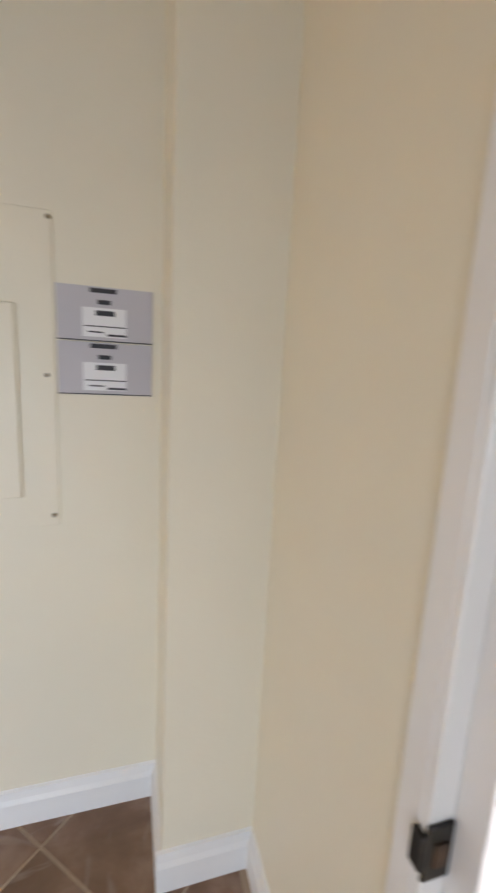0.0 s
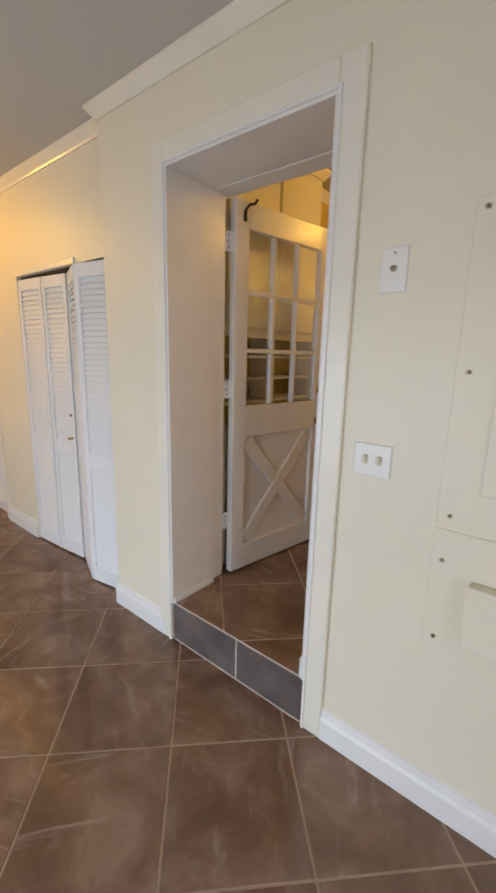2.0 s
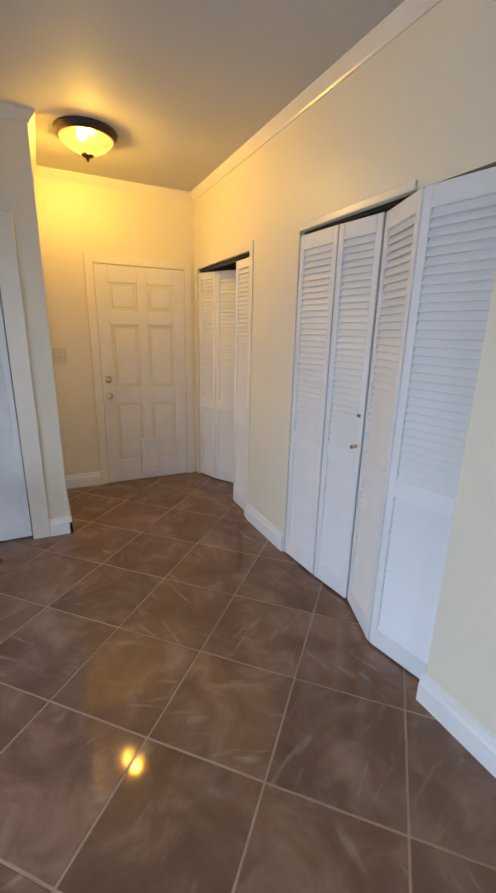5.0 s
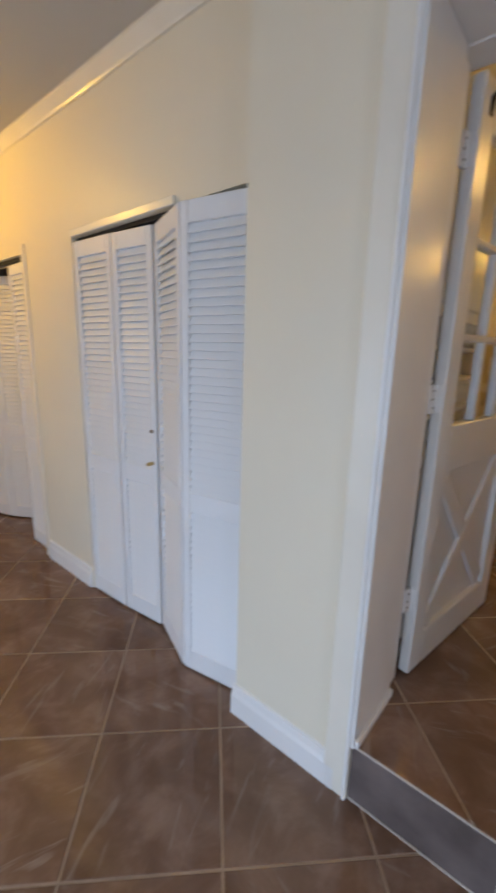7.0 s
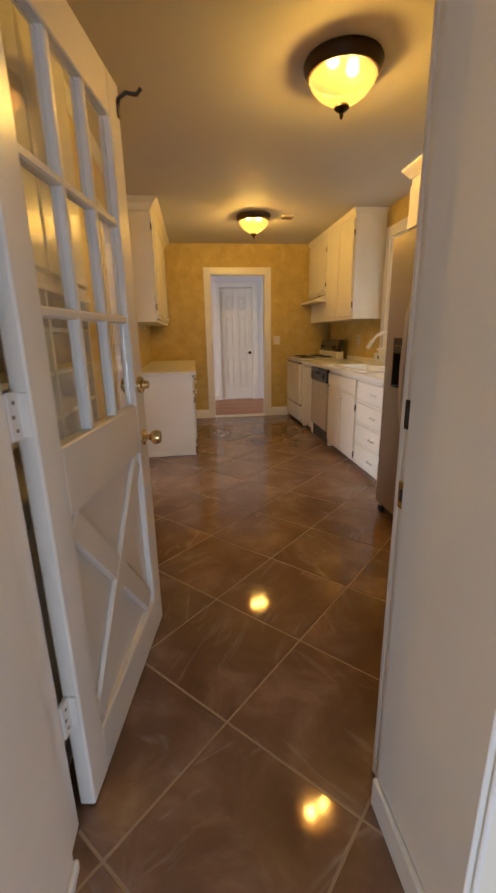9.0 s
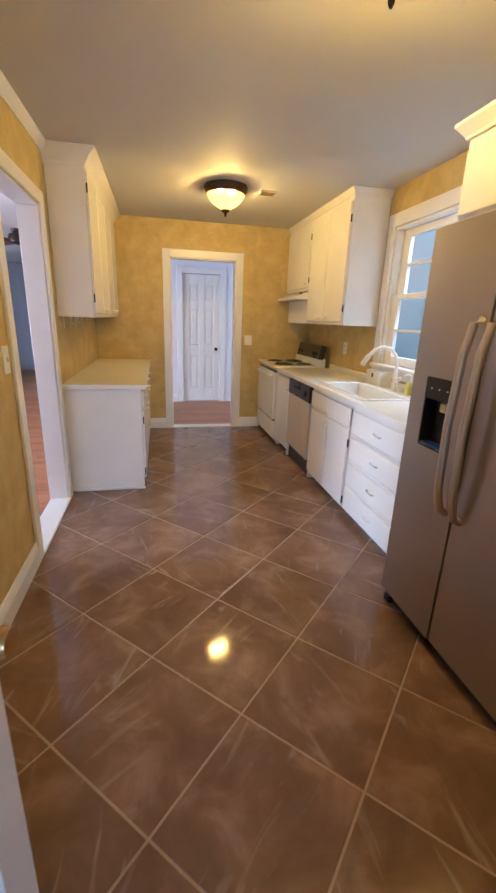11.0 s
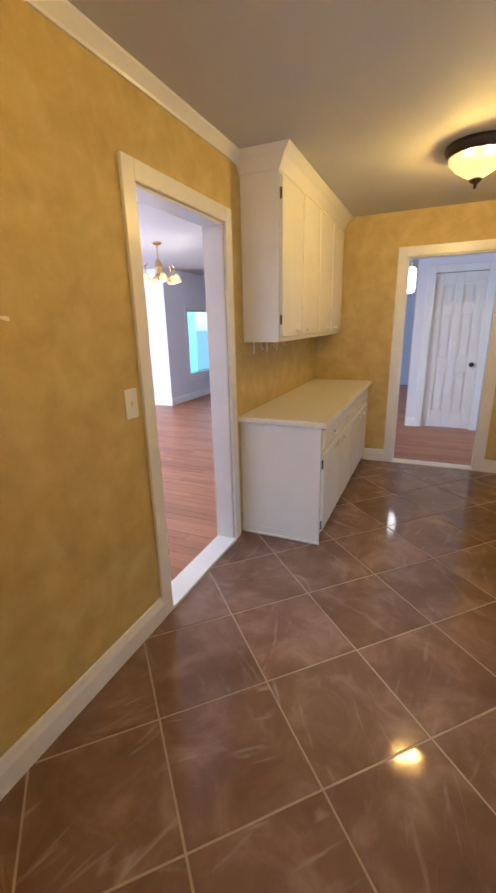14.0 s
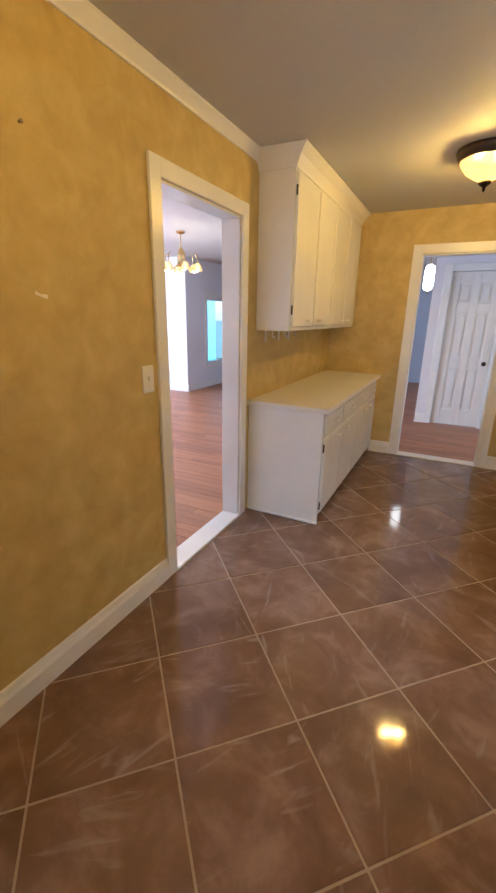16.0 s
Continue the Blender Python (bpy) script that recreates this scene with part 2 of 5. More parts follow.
RISER = paint("grey_brown_riser_tile", (0.135, 0.108, 0.098), 0.3, 0.28, 9, 0.02, 50)
WOOD = plank_wood("red_oak_planks")
LIVING = paint("living_room_paint", (0.78, 0.77, 0.80), 0.55, 0.02, 1.5, 0.02, 60)
GREYBLUE = paint("grey_blue_paint", (0.40, 0.43, 0.50), 0.55, 0.03, 1.5, 0.02, 60)
STEEL = paint("bronze_stainless", (0.42, 0.37, 0.32), 0.33, 0.03, 2, 0.01, 160, metal=0.9)
HANDLE = paint("brushed_steel", (0.62, 0.58, 0.53), 0.3, 0.03, 6, 0.01, 160, metal=0.9)
BLACK = paint("black_plastic", (0.016, 0.014, 0.014), 0.28, 0.1, 6, 0.01, 90)
BLACKIRON = paint("black_iron", (0.02, 0.018, 0.016), 0.5, 0.1, 20, 0.03, 90, metal=0.3)
WHITEAP = paint("appliance_white", (0.80, 0.78, 0.72), 0.22, 0.02, 5, 0.005, 90)
BONE = paint("bone_panel", (0.60, 0.52, 0.40), 0.25, 0.03, 5, 0.005, 90)
PLASTIC = paint("white_plastic", (0.80, 0.79, 0.74), 0.32, 0.02, 9, 0.005, 90)
IVORY = paint("ivory_plastic", (0.66, 0.60, 0.44), 0.35, 0.03, 9, 0.005, 90)
BRASS = paint("aged_brass", (0.62, 0.45, 0.20), 0.25, 0.08, 20, 0.01, 90, metal=1.0)
BRONZE = paint("dark_bronze", (0.045, 0.028, 0.018), 0.42, 0.15, 14, 0.02, 60, metal=0.5)
SINK = paint("white_enamel_sink", (0.84, 0.82, 0.76), 0.12, 0.02, 6, 0.003, 50)
PAPER = paint("grey_poster_paper", (0.52, 0.50, 0.52), 0.6, 0.03, 6, 0.01, 80)
PAPERW = paint("white_paper", (0.80, 0.80, 0.80), 0.6, 0.02, 6, 0.01, 80)
INK = paint("black_ink", (0.03, 0.03, 0.035), 0.6, 0.05, 6, 0.005, 80)
REDWOOD = paint("dark_red_wood", (0.10, 0.025, 0.02), 0.4, 0.15, 10, 0.02, 40)
# closet insides: shade is put into a darker base colour
CLOSET_SHADE = paint("closet_shade_colour", (0.30, 0.28, 0.25), 0.8, 0.05, 2, 0.02, 40)
RUST = paint("worn_strike_metal", (0.10, 0.06, 0.04), 0.5, 0.4, 40, 0.05, 90, metal=0.6)
SCREW = paint("screw_metal", (0.30, 0.24, 0.17), 0.4, 0.2, 60, 0.01, 90, metal=0.8)
GLASS = clear_glass("window_glass")
SHADE = lamp_glass("amber_alabaster_glass")
BULB = glow("frosted_bulb", (1.0, 0.80, 0.55), 14)
CHIP = paint("scuffed_plaster", (0.86, 0.80, 0.66), 0.7, 0.1, 30, 0.05, 90)


# ---------------------------------------------------------------- mesh helpers
WORLD_BUILT = set()


def box(bm, x0, x1, y0, y1, z0, z1, bevel=0.0, seg=1):
    m = Matrix.LocRotScale(((x0 + x1) / 2, (y0 + y1) / 2, (z0 + z1) / 2), None, (abs(x1 - x0), abs(y1 - y0), abs(z1 - z0)))
    made = bmesh.ops.create_cube(bm, size=1, matrix=m)["verts"]
    if bevel:
        edges = {e for v in made for e in v.link_edges}
        bmesh.ops.bevel(bm, geom=list(edges), offset=bevel, segments=seg, affect="EDGES", profile=0.5)
    return bm


def boxes(*rows, bevel=0.0):
    bm = bmesh.new()
    for r in rows:
        box(bm, *r, bevel=bevel)
    return bm


def one(x0, x1, y0, y1, z0, z1, bevel=0.0, seg=1):
    return box(bmesh.new(), x0, x1, y0, y1, z0, z1, bevel, seg)


def lathe(profile, at=(0, 0, 0), segs=28, axis="Z"):
    """Turns (radius, height) pairs round an axis through at."""
    bm = bmesh.new()
    rings = []
    for r, h in profile:
        ring = []
        for i in range(segs):
            a = 2 * math.pi * i / segs
            c, s = max(r, 1e-4) * math.cos(a), max(r, 1e-4) * math.sin(a)
            p = {"Z": (c, s, h), "X": (h, c, s), "Y": (s, h, c)}[axis]
            ring.append(bm.verts.new((at[0] + p[0], at[1] + p[1], at[2] + p[2])))
        rings.append(ring)
    for a, b in zip(rings, rings[1:]):
        for i in range(segs):
            bm.faces.new((a[i], a[(i + 1) % segs], b[(i + 1) % segs], b[i]))
    bm.faces.new(reversed(rings[0]))
    bm.faces.new(rings[-1])
    bmesh.ops.recalc_face_normals(bm, faces=bm.faces)
    return bm


def tube(points, radius, segs=10, bm=None):
    """A round bar along a smooth run of points."""
    bm = bm or bmesh.new()
    pts = [Vector(p) for p in points]
    rings = []
    for i, p in enumerate(pts):
        d = (pts[min(i + 1, len(pts) - 1)] - pts[max(i - 1, 0)]).normalized()
        up = Vector((0, 0, 1)) if abs(d.z) < 0.9 else Vector((1, 0, 0))
        u = d.cross(up).normalized()
        v = d.cross(u)
        rings.append([bm.verts.new(p + radius * (math.cos(2 * math.pi * j / segs) * u + math.sin(2 * math.pi * j / segs) * v)) for j in range(segs)])
    for a, b in zip(rings, rings[1:]):
        for j in range(segs):
            bm.faces.new((a[j], a[(j + 1) % segs], b[(j + 1) % segs], b[j]))
    bm.faces.new(rings[0])
    bm.faces.new(rings[-1])
    bmesh.ops.recalc_face_normals(bm, faces=bm.faces)
    return bm


def sweep(profile, p0, p1, out):
    """Extrudes a trim profile of (out, up) pairs from p0 to p1; out is the way it stands off the wall."""
    bm = bmesh.new()
    o = Vector(out)
    ends = [[bm.verts.new(Vector(p) + o * a + Vector((0, 0, b))) for a, b in profile] for p in (p0, p1)]
    n = len(profile)
    for i in range(n):
        bm.faces.new((ends[0][i], ends[0][(i + 1) % n], ends[1][(i + 1) % n], ends[1][i]))
    bm.faces.new(ends[0])
    bm.faces.new(list(reversed(ends[1])))
    bmesh.ops.recalc_face_normals(bm, faces=bm.faces)
    return bm


def sweep_path(profile, points, outs):
    """The same along a bent run; outs: the way out at each point, with both parts at a mitred corner."""
    bm = bmesh.new()
    rings = [[bm.verts.new(Vector(p) + Vector(o) * a + Vector((0, 0, b))) for a, b in profile] for p, o in zip(points, outs)]
    n = len(profile)
    for r, q in zip(rings, rings[1:]):
        for i in range(n):
            bm.faces.new((r[i], r[(i + 1) % n], q[(i + 1) % n], q[i]))
    bm.faces.new(rings[0])
    bm.faces.new(list(reversed(rings[-1])))
    bmesh.ops.recalc_face_normals(bm, faces=bm.faces)
    return bm


def meshed(name, bm, mat, smooth=False):
    me = bpy.data.meshes.new(name)
    bm.to_mesh(me)
    bm.free()
    me.materials.append(mat)
    if smooth:
        me.shade_smooth()
        me.set_sharp_from_angle(angle=radians(40))
    return me


def thing(name, base, label, category, group="", m=None, kind=""):
    """A top-level thing: an Empty at its base. With m its parts are built in its own axes, else in the world's."""
    ob = new(name)
    ob.empty_display_size = 0.1
    ob.matrix_basis = m if m is not None else Matrix.Translation(base)
    if m is None:
        WORLD_BUILT.add(ob.name)
    return tagged(ob, label, category, group, kind)


def part(name, bm, mat, parent, label="", smooth=False):
    ob = new(name, meshed(name, bm, mat, smooth))
    ob.parent = parent
    if parent.name in WORLD_BUILT:
        ob.matrix_parent_inverse = parent.matrix_basis.inverted()
    return tagged(ob, label)


def structure(name, bm, mat, label, category, smooth=False):
    return tagged(new(name, meshed(name, bm, mat, smooth)), label, category, "", "structure")


BASE = [(0, 0), (0.018, 0), (0.018, 0.085), (0.012, 0.10), (0.008, 0.125), (0, 0.13)]
COVE = [(0, -0.105), (0.008, -0.105), (0.014, -0.09), (0.045, -0.045), (0.080, -0.016), (0.092, -0.008), (0.092, 0), (0, 0)]
CAB_CROWN = [(0, -0.055), (0.006, -0.055), (0.010, -0.045), (0.026, -0.014), (0.030, -0.006), (0.030, 0), (0, 0)]
CROWN = [(0, -0.06), (0.010, -0.06), (0.014, -0.05), (0.034, -0.025), (0.045, -0.012), (0.045, 0), (0, 0)]


# ---------------------------------------------------------------- the large structure: hall
T = 0.12
DL, DR, DH = -2.165, -1.370, 2.235         # doorway to the kitchen
B1L, B1R, B2L, B2R, BH = -3.905, -2.665, -5.635, -4.525, 1.975   # closets
HW = -5.70                                 # end wall of the hall
structure("wall_hall_panels", boxes((DR, 0.25, W1, 2.236, 0, 2.75), (DR + 0.028, 0.25, 2.236, KS, 0, 2.75)), HALL_WALL, "cream painted plaster wall with a semi-gloss finish", "wall")
structure("wall_hall_over_door", boxes((DL, DR, W1, KS, DH, 2.75)), HALL_WALL, "cream painted wall above the kitchen doorway", "wall")
structure("wall_hall_pier", boxes((B1R, DL, W1, WC + T, 0, 2.75)), HALL_WALL, "cream painted pier between closet and kitchen doorway", "wall")
for i, (x0, x1, z0) in enumerate(((B1L, B1R, BH), (B2R, B1L, 0), (B2L, B2R, BH), (HW - 0.1, B2L, 0))):
    structure("wall_hall_closets_%d" % (i + 1), boxes((x0, x1, WC, WC + T, z0, 2.75)), HALL_WALL, "cream painted stretch of the closet wall", "wall")
# last box: unseen side wall, added against light leaking into the closet
structure("wall_closet_back", boxes((HW - 0.1, -2.56, 2.75, 2.85, 0, 2.75), (-2.56, DL - 0.031, WC + T, KS, 0, 2.75), (-4.2, -4.1, WC + T, 2.75, 0, 2.75), (HW - 0.1, HW - 0.02, WC + T, 2.75, 0, 2.75)), CLOSET_SHADE, "plaster inside of the closets, its shade put into a dark colour", "wall")
structure("wall_hall_end", boxes((HW - 0.1, HW, 0.718, WC, 0, 2.75)), HALL_WALL, "cream painted end wall of the hall", "wall")
structure("wall_hall_return", boxes((HW - 0.1, -4.78, 0.60, 0.718, 0, 2.75)), HALL_WALL, "cream painted return wall", "wall")
structure("wall_hall_west", boxes((-4.90, -4.78, 0.478, 0.60, 0, 2.75), (-4.90, -4.78, -0.70, 0.478, 1.965, 2.75), (-4.90, -4.78, -1.5, -0.70, 0, 2.75)), HALL_WALL, "cream painted wall with a louvred closet", "wall")
structure("wall_west_closet_back", boxes((-5.6, -5.5, -0.8, 0.6, 0, 2.75)), CLOSET_SHADE, "back of the closet, its shade put into a dark colour", "wall")
structure("wall_hall_east_step", boxes((0.25, 0.62, 1.637, KS, 0, 2.75)), HALL_WALL, "cream painted wall that steps out beside the outer door", "wall")
structure("wall_hall_east", boxes((0.52, 0.66, 1.005, 1.637, 0, 2.75), (0.52, 0.66, 0.10, 1.005, 2.06, 2.75), (0.52, 0.66, -1.5, 0.10, 0, 2.75)), HALL_WALL, "cream painted wall round the outer door", "wall")
structure("wall_hall_south", boxes((-4.9, -3.8, -1.62, -1.5, 0, 2.75), (-0.6, 0.66, -1.62, -1.5, 0, 2.75), (-3.8, -0.6, -1.62, -1.5, 2.0, 2.75)), HALL_WALL, "cream painted wall", "wall")
# second box: unseen lid added over the closets to block stray light
structure("ceiling_hall", boxes((-5.9, 0.9, -1.7, 2.06, HC, HC + 0.1), (-5.9, -2.56, 2.06, 2.87, HC, HC + 0.1)), CEILING, "flat off-white painted hall ceiling, with an unseen lid added over the closets", "ceiling")
hall_floor = structure("floor_hall", boxes((-5.9, 0.9, -1.7, 2.8, -0.15, -0.002)), GROUT, "tan grout bed under brown tiles laid diagonally", "floor")

# kitchen
LDa, LDb, LDH = 4.74, 5.545, 2.265          # doorway to the living room
FDa, FDb, FDH = -1.545, -0.75, 2.275        # doorway to the far hall
structure("wall_kitchen_west", boxes((KW - T, KW, KS, LDa, 0, 2.8), (KW - T, KW, LDb, KN, 0, 2.8), (KW - T, KW, LDa, LDb, LDH, 2.8)), OCHRE, "ochre sponge-glazed kitchen wall", "wall")
structure("wall_kitchen_north", boxes((KW - T, FDa, KN, KN + T, 0, 2.8), (FDb, KE + T, KN, KN + T, 0, 2.8), (FDa, FDb, KN, KN + T, FDH, 2.8)), OCHRE, "ochre sponge-glazed kitchen end wall", "wall")
WYa, WYb, WZa, WZb = 4.72, 5.80, 1.27, 2.37  # sink window opening
structure("wall_kitchen_east", boxes((KE, KE + T, KS, WYa, 0, 2.8), (KE, KE + T, WYb, KN, 0, 2.8), (KE, KE + T, WYa, WYb, 0, WZa), (KE, KE + T, WYa, WYb, WZb, 2.8)), OCHRE, "ochre sponge-glazed wall with a window", "wall")
structure("wall_kitchen_south", boxes((DR + 0.08, KE + T, KS, KS + 0.02, 0, 2.8), (DR, DR + 0.08, KS, KS + 0.02, DH + 0.03, 2.8), (KW, DL - 0.03, KS, KS + 0.02, 0, 2.8), (DL - 0.03, DR, KS, KS + 0.02, DH + 0.03, 2.8)), OCHRE, "ochre sponge-glazed wall", "wall")
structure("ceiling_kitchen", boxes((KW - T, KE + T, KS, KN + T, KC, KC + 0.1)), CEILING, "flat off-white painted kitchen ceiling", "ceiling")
kitchen_floor = structure("floor_kitchen", boxes((DL, DR, W1 + 0.012, KS, -0.1, KF - 0.002), (KW, KE, KS, KN, -0.1, KF - 0.002)), GROUT, "tan grout bed under glossy brown tiles laid diagonally", "floor")

# living room and far hall
structure("wall_living", boxes((-5.87, -5.75, 9.72, 10.45, 0, 2.8), (-5.87, -5.75, 12.65, 13.6, 0, 2.8), (-5.87, -5.75, 10.45, 12.65, 0, 0.68), (-5.87, -5.75, 10.45, 12.65, 2.0, 2.8)), LIVING, "pale lavender-white painted wall with a window", "wall")
structure("wall_dining", boxes((-8.0, -5.87, 9.72, 9.84, 0, 2.8), (-8.0, -2.56, 2.9, 3.02, 0, 2.8), (-8.12, -8.0, 2.9, 5.4, 0, 2.8), (-8.12, -8.0, 7.6, 9.84, 0, 2.8), (-8.12, -8.0, 5.4, 7.6, 0, 0.7), (-8.12, -8.0, 5.4, 7.6, 2.3, 2.8)), LIVING, "pale lavender-white painted dining room wall", "wall")
structure("wall_living_end", boxes((-5.87, -1.40, 13.6, 13.72, 0, 2.8)), GREYBLUE, "grey-blue painted end wall", "wall")
structure("wall_living_inner", boxes((KW - T - 0.006, KW - T, KS, LDa, 0, 2.8), (KW - T - 0.006, KW - T, LDb, KN + T, 0, 2.8), (KW - T - 0.006, KW - T, LDa, LDb, LDH, 2.8)), LIVING, "pale painted wall", "wall")
structure("wall_far_hall", boxes((-1.52, -1.305, 9.45, 9.57, 0, 2.8), (-0.69, 1.4, 9.45, 9.57, 0, 2.8), (-1.305, -0.69, 9.45, 9.57, 2.275, 2.8), (-1.52, -1.40, 9.57, 13.6, 0, 2.8)), LIVING, "pale painted wall round a white door", "wall")
structure("wall_far_hall_east", boxes((1.4, 1.5, KN + T, 8.1, 0, 2.8), (1.4, 1.5, 9.0, 9.57, 0, 2.8), (1.4, 1.5, 8.1, 9.0, 0, 0.8), (1.4, 1.5, 8.1, 9.0, 2.3, 2.8)), LIVING, "pale painted wall", "wall")
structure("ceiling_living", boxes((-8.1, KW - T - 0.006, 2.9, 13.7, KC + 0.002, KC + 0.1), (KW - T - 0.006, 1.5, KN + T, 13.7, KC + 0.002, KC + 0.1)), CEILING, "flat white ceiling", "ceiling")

# ground and distance outdoors
structure("ground", boxes((-120, 120, -120, 120, -0.5, -0.2)), paint("lawn", (0.07, 0.10, 0.035), 0.9, 0.3, 3, 0.2, 40), "green lawn round the house", "ground")
structure("backdrop", boxes((1.6, 1.62, 3.4, 8.2, 0.5, 3.6)), backdrop_view("garden_view", (0.16, 0.22, 0.25), (0.42, 0.48, 0.52), 0.6, 1.2, 3.2), "soft grey-blue garden seen through the window", "backdrop")
structure("backdrop_living", boxes((-7.4, -7.38, 9.95, 13.5, -0.2, 3.2)), backdrop_view("front_view", (0.12, 0.45, 0.55), (0.30, 0.70, 0.95), 1.1, 0.4, 2.6), "blue-green brightness outdoors", "backdrop")


# ---------------------------------------------------------------- trim
def trim(name, bm, label="white painted wooden trim", mat=None):
    return structure(name, bm, mat or TRIM, label, "trim")


def casing(name, axis, wall, a, b, top, out, width=0.085, base=0.0, thick=0.018, sides=(1, 1), mat=None):
    """Flat casing round an opening from a to b in a wall; axis: the wall runs along it; out: +1 or -1, the side it stands on."""
    lo, hi = sorted((wall, wall + out * thick))
    rows = []
    if sides[0]:
        rows.append((a - width, a, base, top + width))
    if sides[1]:
        rows.append((b, b + width, base, top + width))
    rows.append((a, b, top, top + width))
    bm = bmesh.new()
    for u0, u1, z0, z1 in rows:
        if axis == "x":
            box(bm, u0, u1, lo, hi, z0, z1, 0.003)
        else:
            box(bm, lo, hi, u0, u1, z0, z1, 0.003)
    return trim(name, bm, "flat painted casing round an opening", mat)


casing("trim_kitchen_door", "x", W1, DL, DR, DH, -1, 0.085, mat=CREAMTRIM)
trim("trim_closet_1", boxes((B1L, -3.10, WC - 0.012, WC, BH, BH + 0.035), (B1L - 0.012, B1L, WC - 0.006, WC + 0.02, 0, BH), bevel=0.003), "slim cream head trim", CREAMTRIM)
trim("trim_closet_2", boxes((B2R, B2R + 0.05, WC - 0.010, WC, 0, BH + 0.05), bevel=0.003), "slim cream side trim", CREAMTRIM)
casing("trim_west_closet", "y", -4.78, -0.70, 0.478, 1.965, 1, 0.11, mat=CREAMTRIM)
casing("trim_outer_door", "y", 0.52, 0.10, 1.005, 2.06, -1, 0.045)
casing("trim_end_door", "y", HW, 1.115, 1.905, 1.965, 1, 0.07, mat=CREAMTRIM)
casing("trim_living_door", "y", KW, LDa, LDb, LDH, 1, 0.08, KF)
casing("trim_far_door", "x", KN, FDa, FDb, FDH, -1, 0.085, KF)
casing("trim_inner_door", "x", 9.45, -1.305, -0.69, 2.275, -1, 0.09, KF)
trim("trim_kitchen_door_bead", boxes((DL - 0.013, DL, W1 - 0.025, W1 - 0.018, 0, DH + 0.013), (DR, DR + 0.013, W1 - 0.025, W1 - 0.018, 0, DH + 0.013), (DL, DR, W1 - 0.025, W1 - 0.018, DH, DH + 0.013), bevel=0.003), "white painted bead on the inner edge of a casing")
# linings
trim("trim_passage_lining", boxes((DL, DL + 0.012, W1 - 0.018, 2.198, KF, DH - 0.012), (DR - 0.012, DR, W1 - 0.018, 2.235, KF, DH - 0.012), (DL, DR, W1 - 0.018, 2.198, DH - 0.012, DH), bevel=0.002), "white gloss painted deep door lining", DOORW)
trim("trim_passage_feet", boxes((DL + 0.012, DL + 0.024, W1 - 0.012, 2.198, KF, KF + 0.03), (DR - 0.026, DR - 0.012, W1 - 0.012, 2.235, KF, KF + 0.09), bevel=0.003), "white painted foot moulding")
trim("trim_kitchen_door_frame", boxes((DL - 0.03, DL - 0.003, 2.200, 2.292, KF, DH - 0.012), (DR + 0.014, DR + 0.027, 2.237, 2.298, KF, DH - 0.012), (DL - 0.03, DR - 0.012, 2.200, 2.315, DH - 0.014, DH + 0.03), bevel=0.003), "white painted door frame with a stop")
trim("trim_kitchen_side", boxes((DR + 0.014, DR + 0.08, 2.300, 2.318, KF, DH + 0.029), bevel=0.003), "white painted casing on the kitchen side")
trim("trim_living_lining", boxes((KW - T - 0.01, KW, LDa, LDa + 0.014, KF, LDH), (KW - T - 0.01, KW, LDb - 0.014, LDb, KF, LDH), (KW - T - 0.01, KW, LDa + 0.014, LDb - 0.014, LDH - 0.014, LDH), bevel=0.002), "white painted door lining")
trim("trim_living_sill", boxes((KW - T - 0.01, KW + 0.02, LDa, LDb, KF - 0.01, KF + 0.014), bevel=0.005), "white painted threshold")
trim("trim_far_lining", boxes((FDa, FDa + 0.014, KN, KN + T + 0.01, KF, FDH), (FDb - 0.014, FDb, KN, KN + T + 0.01, KF, FDH), (FDa + 0.014, FDb - 0.014, KN, KN + T + 0.01, FDH - 0.014, FDH), bevel=0.002), "white painted door lining")
trim("trim_far_sill", boxes((FDa, FDb, KN - 0.02, KN + T, KF - 0.01, KF + 0.010), bevel=0.004), "white painted threshold")
trim("trim_outer_jamb", boxes((0.502, 0.54, 0.993, 1.005, 0, 2.06), (0.54, 0.552, 0.950, 1.005, 0, 2.06), (0.552, 0.78, 0.977, 1.005, 0, 2.06), (0.52, 0.66, 0.10, 0.12, 0, 2.06), (0.52, 0.66, 0.12, 0.977, 2.04, 2.06), bevel=0.002), "white painted outer door jamb with a stop")
# baseboards
trim("baseboard_hall_panels", sweep(BASE, (0.25, W1, 0), (DR + 0.085, W1, 0), (0, -1, 0)), "white painted baseboard")
trim("baseboard_hall_step", sweep(BASE, (0.25, 1.637, 0), (0.25, W1 - 0.018, 0), (-1, 0, 0)), "white painted baseboard")
trim("baseboard_hall_step_face", sweep(BASE, (0.232, 1.637, 0), (0.52, 1.637, 0), (0, -1, 0)), "white painted baseboard")
trim("baseboard_hall_east", sweep(BASE, (0.52, 1.115, 0), (0.52, 1.619, 0), (-1, 0, 0)), "white painted baseboard")
trim("baseboard_hall_pier", sweep(BASE, (DL - 0.05, W1, 0), (B1R - 0.012, W1, 0), (0, -1, 0)), "white painted baseboard")
trim("baseboard_hall_middle", sweep(BASE, (B1L - 0.014, WC, 0), (B2R + 0.055, WC, 0), (0, -1, 0)), "white painted baseboard")
trim("baseboard_hall_end", sweep(BASE, (HW, 0.718, 0), (HW, 1.045, 0), (1, 0, 0)), "white painted baseboard")
trim("baseboard_hall_return", sweep(BASE, (-4.762, 0.718, 0), (HW, 0.718, 0), (0, 1, 0)), "white painted baseboard")
trim("baseboard_hall_west", sweep(BASE, (-4.78, 0.588, 0), (-4.78, 0.736, 0), (1, 0, 0)), "white painted baseboard")
